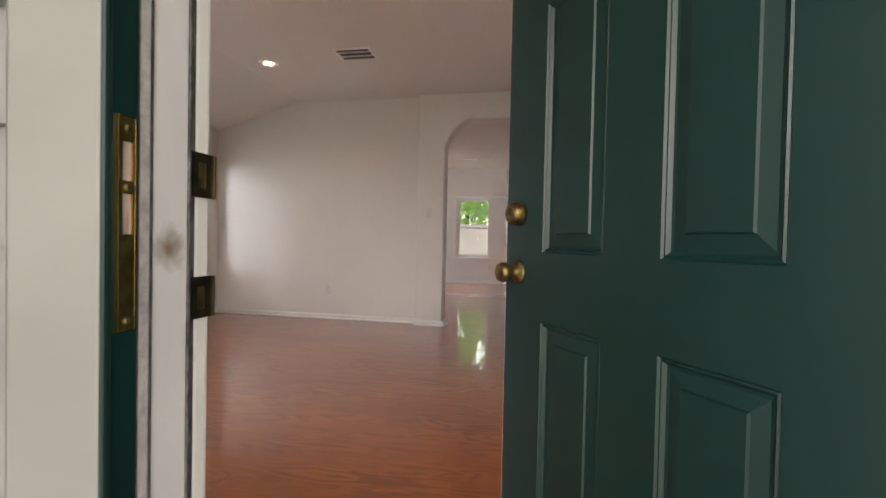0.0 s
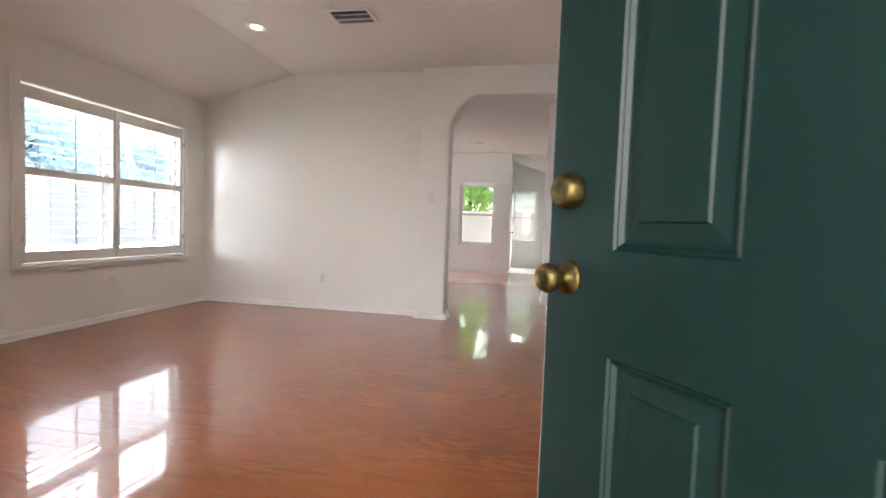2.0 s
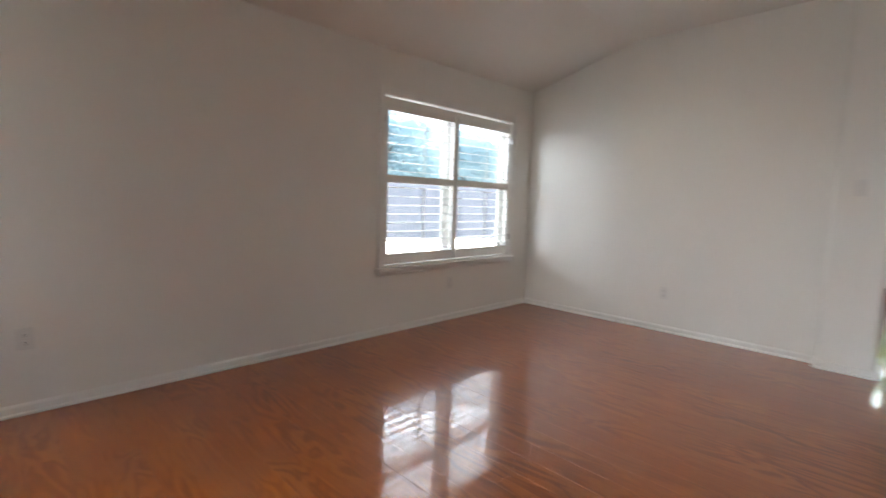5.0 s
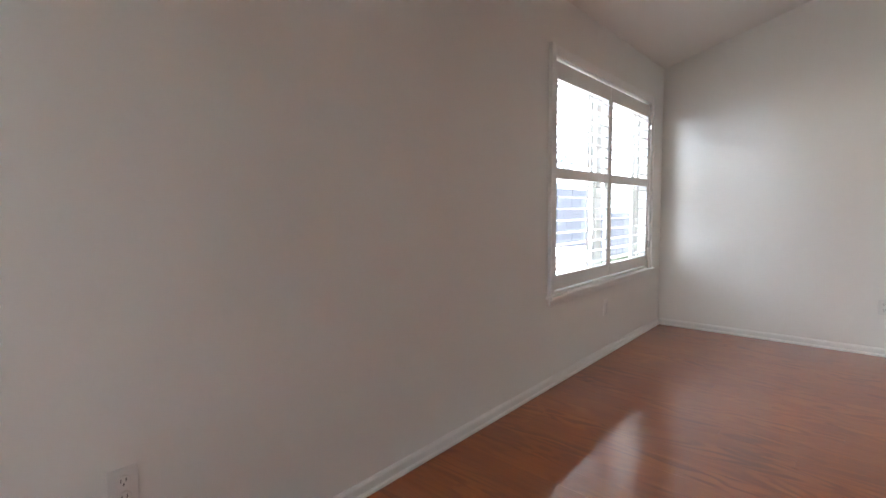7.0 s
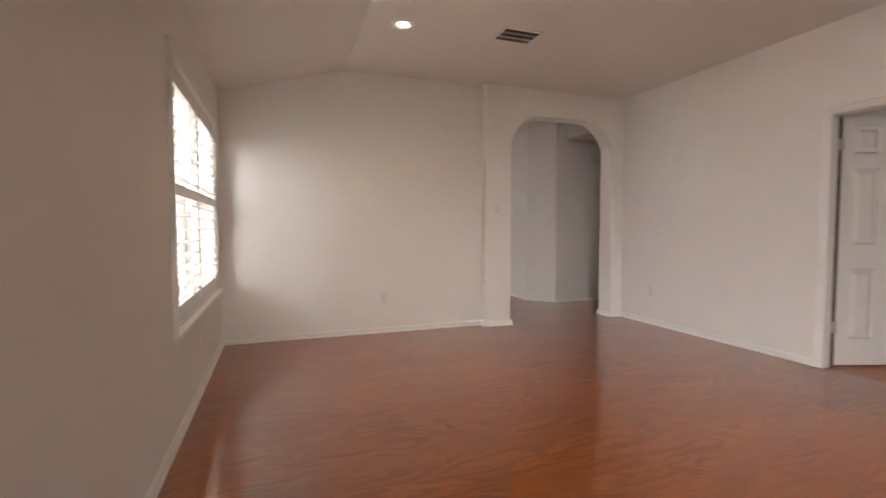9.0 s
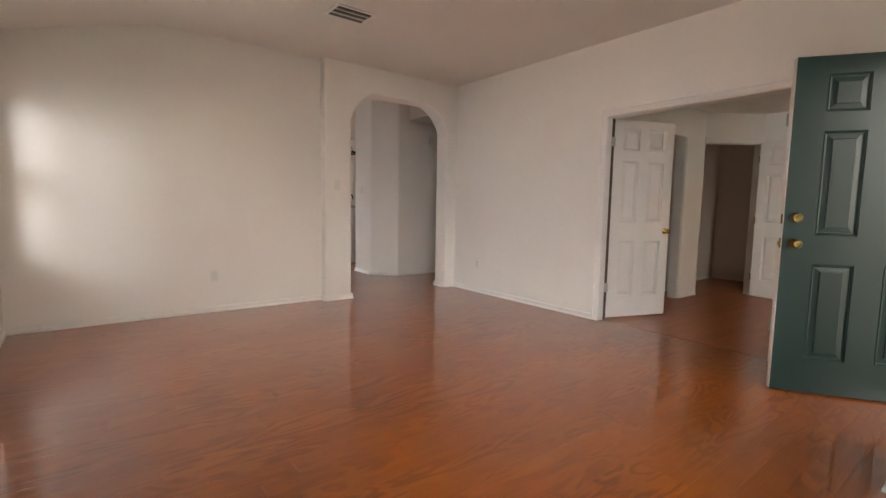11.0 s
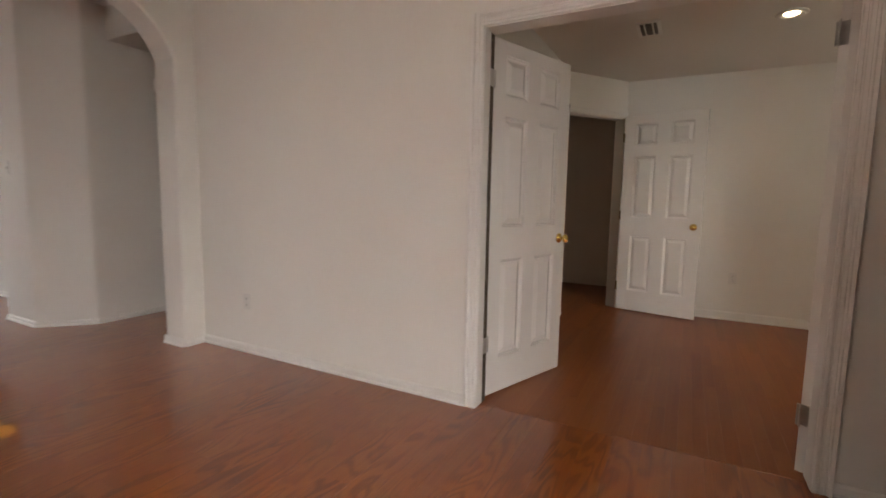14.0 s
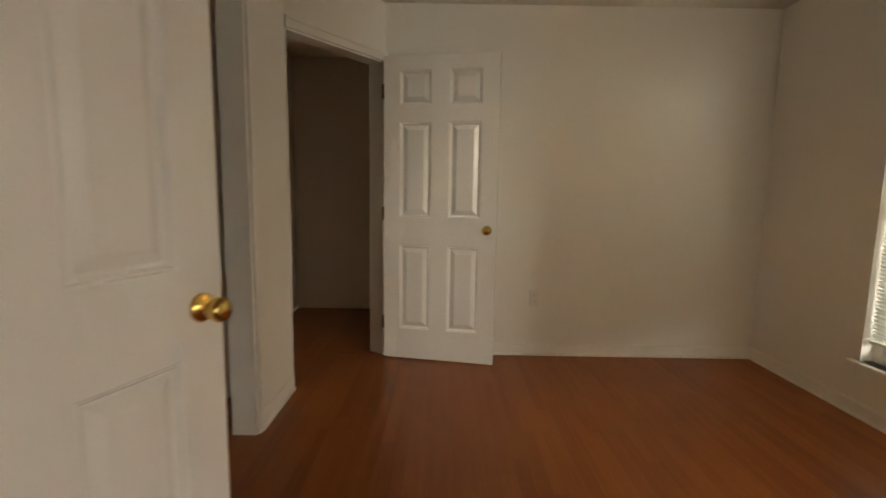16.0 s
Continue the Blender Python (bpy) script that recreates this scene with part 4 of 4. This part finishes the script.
def switch(x, y, z, turn, n=1):
    o = thing("light_switch", "white wall light switch", "light switch", pose(x, y, z, 0, 0, turn), "light switches")
    w = 0.035 + 0.023 * (n - 1)
    part("plate", slab(-w, w, -0.006, 0, -0.058, 0.058, bevel=0.003), PLASTIC, o)
    for k in range(n):
        c = (k - (n - 1) / 2) * 0.046
        part("toggle", slab(c - 0.005, c + 0.005, -0.017, -0.005, -0.012, 0.010, bevel=0.002, m=pose(0, 0, 0, 12, 0, 0)), PLASTIC, o)


switch(-1.755, 0.0, 1.34, 0)
switch(-0.48, 1.85, 1.35, -90)
det = thing("wall_chime", "small white chime box high on the hall wall", "chime", pose(0.46, 1.235, 2.17))
part("housing", slab(-0.045, 0.045, -0.035, 0, -0.06, 0.06, bevel=0.008), PLASTIC, det)


def downlight(x, y, z):
    d = thing("recessed_light", "lit recessed ceiling light with white trim ring", "ceiling light", pose(x, y, z, 180, 0, 0), "recessed lights")
    part("trim_ring", lathe([(0.062, -0.001), (0.092, 0.0), (0.090, 0.008), (0.066, 0.011), (0.060, 0.004)], 32), TRIM, d, smooth=True)
    part("bulb", lathe([(0.061, -0.0), (0.055, 0.003), (0.03, 0.006)], 28), LAMP, d, "glowing warm lamp face", smooth=True)


downlight(-3.156, -1.14, H)
downlight(1.62, -3.81, HS)


def vent(x, y, z, w, h, turn=0, group="ceiling vents"):
    v = thing("ceiling_vent", "white framed ceiling air vent with dark slats", "vent", pose(x, y, z, 0, 0, turn), group)
    bm = bmesh.new()
    for q in ((-w / 2, w / 2, -h / 2, -h / 2 + 0.025), (-w / 2, w / 2, h / 2 - 0.025, h / 2), (-w / 2, -w / 2 + 0.025, -h / 2 + 0.025, h / 2 - 0.025), (w / 2 - 0.025, w / 2, -h / 2 + 0.025, h / 2 - 0.025)):
        box(bm, *q, -0.012, 0.001, bevel=0.003)
    part("frame", bm, TRIM, v)
    part("backing", slab(-w / 2 + 0.02, w / 2 - 0.02, -h / 2 + 0.02, h / 2 - 0.02, -0.002, 0.0005), DARK, v)
    n = 9
    for k in range(n):
        yy = -h / 2 + 0.032 + k * (h - 0.064) / (n - 1)
        part("slat", slab(-w / 2 + 0.026, w / 2 - 0.026, -0.008, 0.008, -0.0006, 0.0006, m=pose(0, yy, -0.007, (40, 8, -40)[k // 3], 0, 0)), VENT, v)
    for yy in (-h / 6, h / 6):
        part("divider", slab(-w / 2 + 0.024, w / 2 - 0.024, yy - 0.005, yy + 0.005, -0.014, -0.001), TRIM, v)


vent(-2.205, -1.257, H, 0.36, 0.26)
vent(1.515, -2.96, HS, 0.30, 0.16)
vent(-1.82, 4.37, H, 0.30, 0.16)

# ---- outdoors ----
tagged(part("ground", slab(-90, 90, -90, 90, -0.4, -0.14), GRASS), "green lawn round the house", "ground", kind="structure")
tagged(part("porch_slab", slab(XN, 1.2, -7.4, YS - 0.15, -0.139, -0.03, bevel=0.01), CONCRETE), "grey concrete porch slab", "porch", kind="structure")
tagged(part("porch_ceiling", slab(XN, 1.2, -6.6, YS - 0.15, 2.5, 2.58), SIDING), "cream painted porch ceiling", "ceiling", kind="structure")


def siding():
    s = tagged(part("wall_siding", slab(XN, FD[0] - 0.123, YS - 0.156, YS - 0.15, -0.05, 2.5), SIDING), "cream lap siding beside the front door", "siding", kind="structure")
    for k in range(17):
        z = -0.05 + k * 0.15
        bm = bmesh.new()
        pts = [(YS - 0.157, z), (YS - 0.178, z), (YS - 0.162, z + 0.155), (YS - 0.157, z + 0.155)]
        ends = [[bm.verts.new((x, a, b)) for a, b in pts] for x in (XN, FD[0] - 0.123)]
        for i in range(4):
            bm.faces.new((ends[0][i], ends[0][(i + 1) % 4], ends[1][(i + 1) % 4], ends[1][i]))
        bm.faces.new(ends[0]), bm.faces.new(ends[1][::-1])
        part("board", bm, SIDING, s)


siding()


def fence(name, x0, y0, x1, y1, h, wood=None, shade="weathered, shade-blue"):
    f = thing(name, shade + " wooden privacy fence behind the lawn", "fence")
    L = math.hypot(x1 - x0, y1 - y0)
    f.matrix_basis = pose(x0, y0, -0.15, 0, 0, math.degrees(math.atan2(y1 - y0, x1 - x0)))
    n = int(L / 0.145)
    mesh = None
    for k in range(n):
        if mesh is None:
            bm = bmesh.new()
            o = [(0.0, 0.0), (0.1435, 0.0), (0.1435, h - 0.02), (0.125, h), (0.018, h), (0.0, h - 0.02)]
            vs = [bm.verts.new((a, 0, z)) for a, z in o]
            fc = bm.faces.new(vs)
            r = bmesh.ops.extrude_face_region(bm, geom=[fc])
            bmesh.ops.translate(bm, vec=(0, 0.018, 0), verts=[v for v in r["geom"] if isinstance(v, bmesh.types.BMVert)])
            ob = part("slat", bm, wood or FENCE, f)
            mesh = ob.data
        else:
            ob = new("slat", mesh)
            ob.parent = f
        ob.location = (k * 0.145, 0.004 * math.sin(k * 2.3), 0.012 * math.sin(k * 1.7))
    for z in (0.35, h - 0.35):
        part("rail", slab(0, L, 0.019, 0.06, z - 0.045, z + 0.045), wood or FENCE, f)


fence("fence", -8.2, -9.0, -8.2, 13.4, 1.75)
fence("fence", -9.0, 13.5, 10.0, 13.5, 1.85, TANFENCE, "pale tan")


def tree(x, y, h, r, seed, leaf=None):
    rng = random.Random(seed)
    t = thing("tree", "leafy green tree behind the fence", "tree", pose(x, y, -0.15))
    bm = bmesh.new()
    pts = [(0.10 * math.sin(k), 0.08 * math.cos(k * 1.3), h * 0.6 * k / 6) for k in range(7)]
    for i, (a, b) in enumerate(zip(pts, pts[1:])):
        tube([a, b], 0.17 * (1 - i / 9), 8, bm)
    for k in range(9):
        a = rng.uniform(0, 2 * math.pi)
        z0 = h * rng.uniform(0.3, 0.58)
        e = (r * 0.7 * math.cos(a), r * 0.7 * math.sin(a), z0 + h * rng.uniform(0.1, 0.3))
        tube([(0, 0, z0), (e[0] * 0.5, e[1] * 0.5, (z0 + e[2]) / 2 + 0.15), e], 0.045, 6, bm)
    part("trunk", bm, BARK, t)
    me = bpy.data.meshes.new("crown")
    vs, fs = [], []
    clumps = [(Vector((rng.gauss(0, r * 0.45), rng.gauss(0, r * 0.45), h * rng.uniform(0.30, 0.98))), rng.uniform(0.4, 0.8)) for _ in range(64)]
    for c, cr in clumps:
        for _ in range(170):
            q = c + Vector((rng.gauss(0, cr * 0.5), rng.gauss(0, cr * 0.5), rng.gauss(0, cr * 0.42)))
            u = Vector((rng.uniform(-1, 1), rng.uniform(-1, 1), rng.uniform(-1, 1))).normalized()
            w = u.orthogonal().normalized()
            s = rng.uniform(0.06, 0.13)
            k = len(vs)
            vs += [q - u * s, q + w * s * 0.5, q + u * s, q - w * s * 0.5]
            fs.append((k, k + 1, k + 2, k + 3))
    me.from_pydata([tuple(v) for v in vs], [], fs)
    me.materials.append(leaf or LEAF)
    crown = new("crown", me)
    crown.parent = t


tree(-11.5, -0.2, 3.3, 1.3, 3, HAZED)
tree(-12.6, 3.9, 3.5, 1.6, 5, HAZED)
tree(-12.3, 7.4, 3.3, 1.5, 6, HAZED)
tree(-3.4, 16.2, 6.0, 2.6, 7)
tree(4.6, 17.4, 5.4, 2.0, 9)


def neighbour():
    b = thing("neighbour_house", "pale sided house beyond the fence", "house")
    part("wall", slab(-1.9, 6.5, 22.0, 27.0, -0.15, 4.6), PALESIDE, b)
    bm = prism([(-2.3, 4.55), (2.3, 6.6), (6.9, 4.55)], 5.8, "y")
    bmesh.ops.translate(bm, vec=(0, 21.6, 0), verts=bm.verts)
    part("roof", bm, ROOF, b)
    w = part("window", slab(-1.2, -0.2, 21.95, 21.99, 2.4, 3.6), TRIM, b)
    part("pane", slab(-1.12, -0.28, 21.94, 21.949, 2.48, 3.52), BLIND, w)
    mesh = None
    for k in range(23):
        if mesh is None:
            o = part("board", slab(-1.9, 6.5, 21.965, 22.0, 0, 0.17), PALESIDE, b)
            mesh = o.data
        else:
            o = new("board", mesh)
            o.parent = b
        o.location = (0, 0, -0.12 + 0.205 * k)


neighbour()

# ---- floors ----
base = tagged(part("floor", (lambda bm: box(bm, XW, 4.32, YS - 0.15, YN, -0.13, -0.016) and box(bm, XW, XN - 0.12, -5.90, YS - 0.15, -0.13, -0.016) and box(bm, 0.0, 4.32, SY - 0.15, YS - 0.15, -0.13, -0.016))(bmesh.new()), CONCRETE), "floor slab under varnished oak boards", "floor", kind="structure")
tagged(part("floor_tile", slab(-1.15, 3.15, YB + 0.15, YN, -0.016, 0.002), TILE), "cream tile floor of the breakfast nook", "floor", kind="structure")
tagged(part("threshold", slab(0.057, 0.063, DO[0] + 0.005, DO[1] - 0.008, -0.012, -0.002), BARK), "thin dark seam between the two wooden floors", "threshold", kind="structure")


def board_mesh(cache, L, W, material, tip=0):
    """A plank with eased edges; tip: its cross-slope, in steps of 0.1 mm over half the width."""
    key = (round(L, 3), round(W, 3), material.name, tip)
    if key not in cache:
        me = bpy.data.meshes.new("plank")
        c, g, t = 0.0004, 0.0001, tip * 0.00006
        v = [(g, g, -0.015), (L - g, g, -0.015), (L - g, W - g, -0.015), (g, W - g, -0.015),
             (g, g, -c - t), (L - g, g, -c - t), (L - g, W - g, -c + t), (g, W - g, -c + t),
             (g + c, g + c, -t), (L - g - c, g + c, -t), (L - g - c, W - g - c, t), (g + c, W - g - c, t)]
        f = [(8, 9, 10, 11)] + [(a + k, a + (k + 1) % 4, b + (k + 1) % 4, b + k) for a, b in ((0, 4), (4, 8)) for k in range(4)]
        me.from_pydata(v, [], f)
        me.materials.append(material)
        cache[key] = me
    return cache[key]


def boards(parent, x0, x1, y0, y1, W, L, material, seed, joined=False):
    rng, cache = random.Random(seed), {}
    vs, fs = [], []
    y = y0
    while y < y1 - 0.004:
        w = min(W, y1 - y)
        x = x0 - rng.randrange(8) / 8 * L
        while x < x1:
            a, b = max(x, x0), min(x + L, x1)
            if b - a > 0.02:
                me = board_mesh(cache, b - a, w, material, rng.choice((-2, -1, -1, 0, 0, 1, 1, 2)))
                if joined:
                    k = len(vs)
                    vs += [(p.co.x + a, p.co.y + y, p.co.z) for p in me.vertices]
                    fs += [tuple(q + k for q in poly.vertices) for poly in me.polygons]
                else:
                    ob = new("plank", me)
                    ob.parent, ob.location = parent, (a, y, 0)
            x += L
        y += w
    if joined:
        me = bpy.data.meshes.new("planks")
        me.from_pydata(vs, [], fs)
        me.materials.append(material)
        ob = new("planks", me)
        ob.parent = parent
        tagged(ob, kind="stuff")


boards(base, XW, XN - 0.12, -5.90, YS, 0.127, 1.25, OAK, 6)
boards(base, XW, 0.057, YS, 0.24, 0.127, 1.25, OAK, 1)
boards(base, 0.063, SX, SY, SN + 0.0, 0.066, 0.95, LAMINATE, 2)
boards(base, XW, 2.0, 0.24, YB + 0.15, 0.127, 1.25, OAK, 3, True)
boards(base, 0.9, 4.32, SN, -0.15, 0.127, 1.25, LAMINATE, 4, True)
boards(base, SX, 4.32, -2.95, SN, 0.127, 1.25, LAMINATE, 5, True)
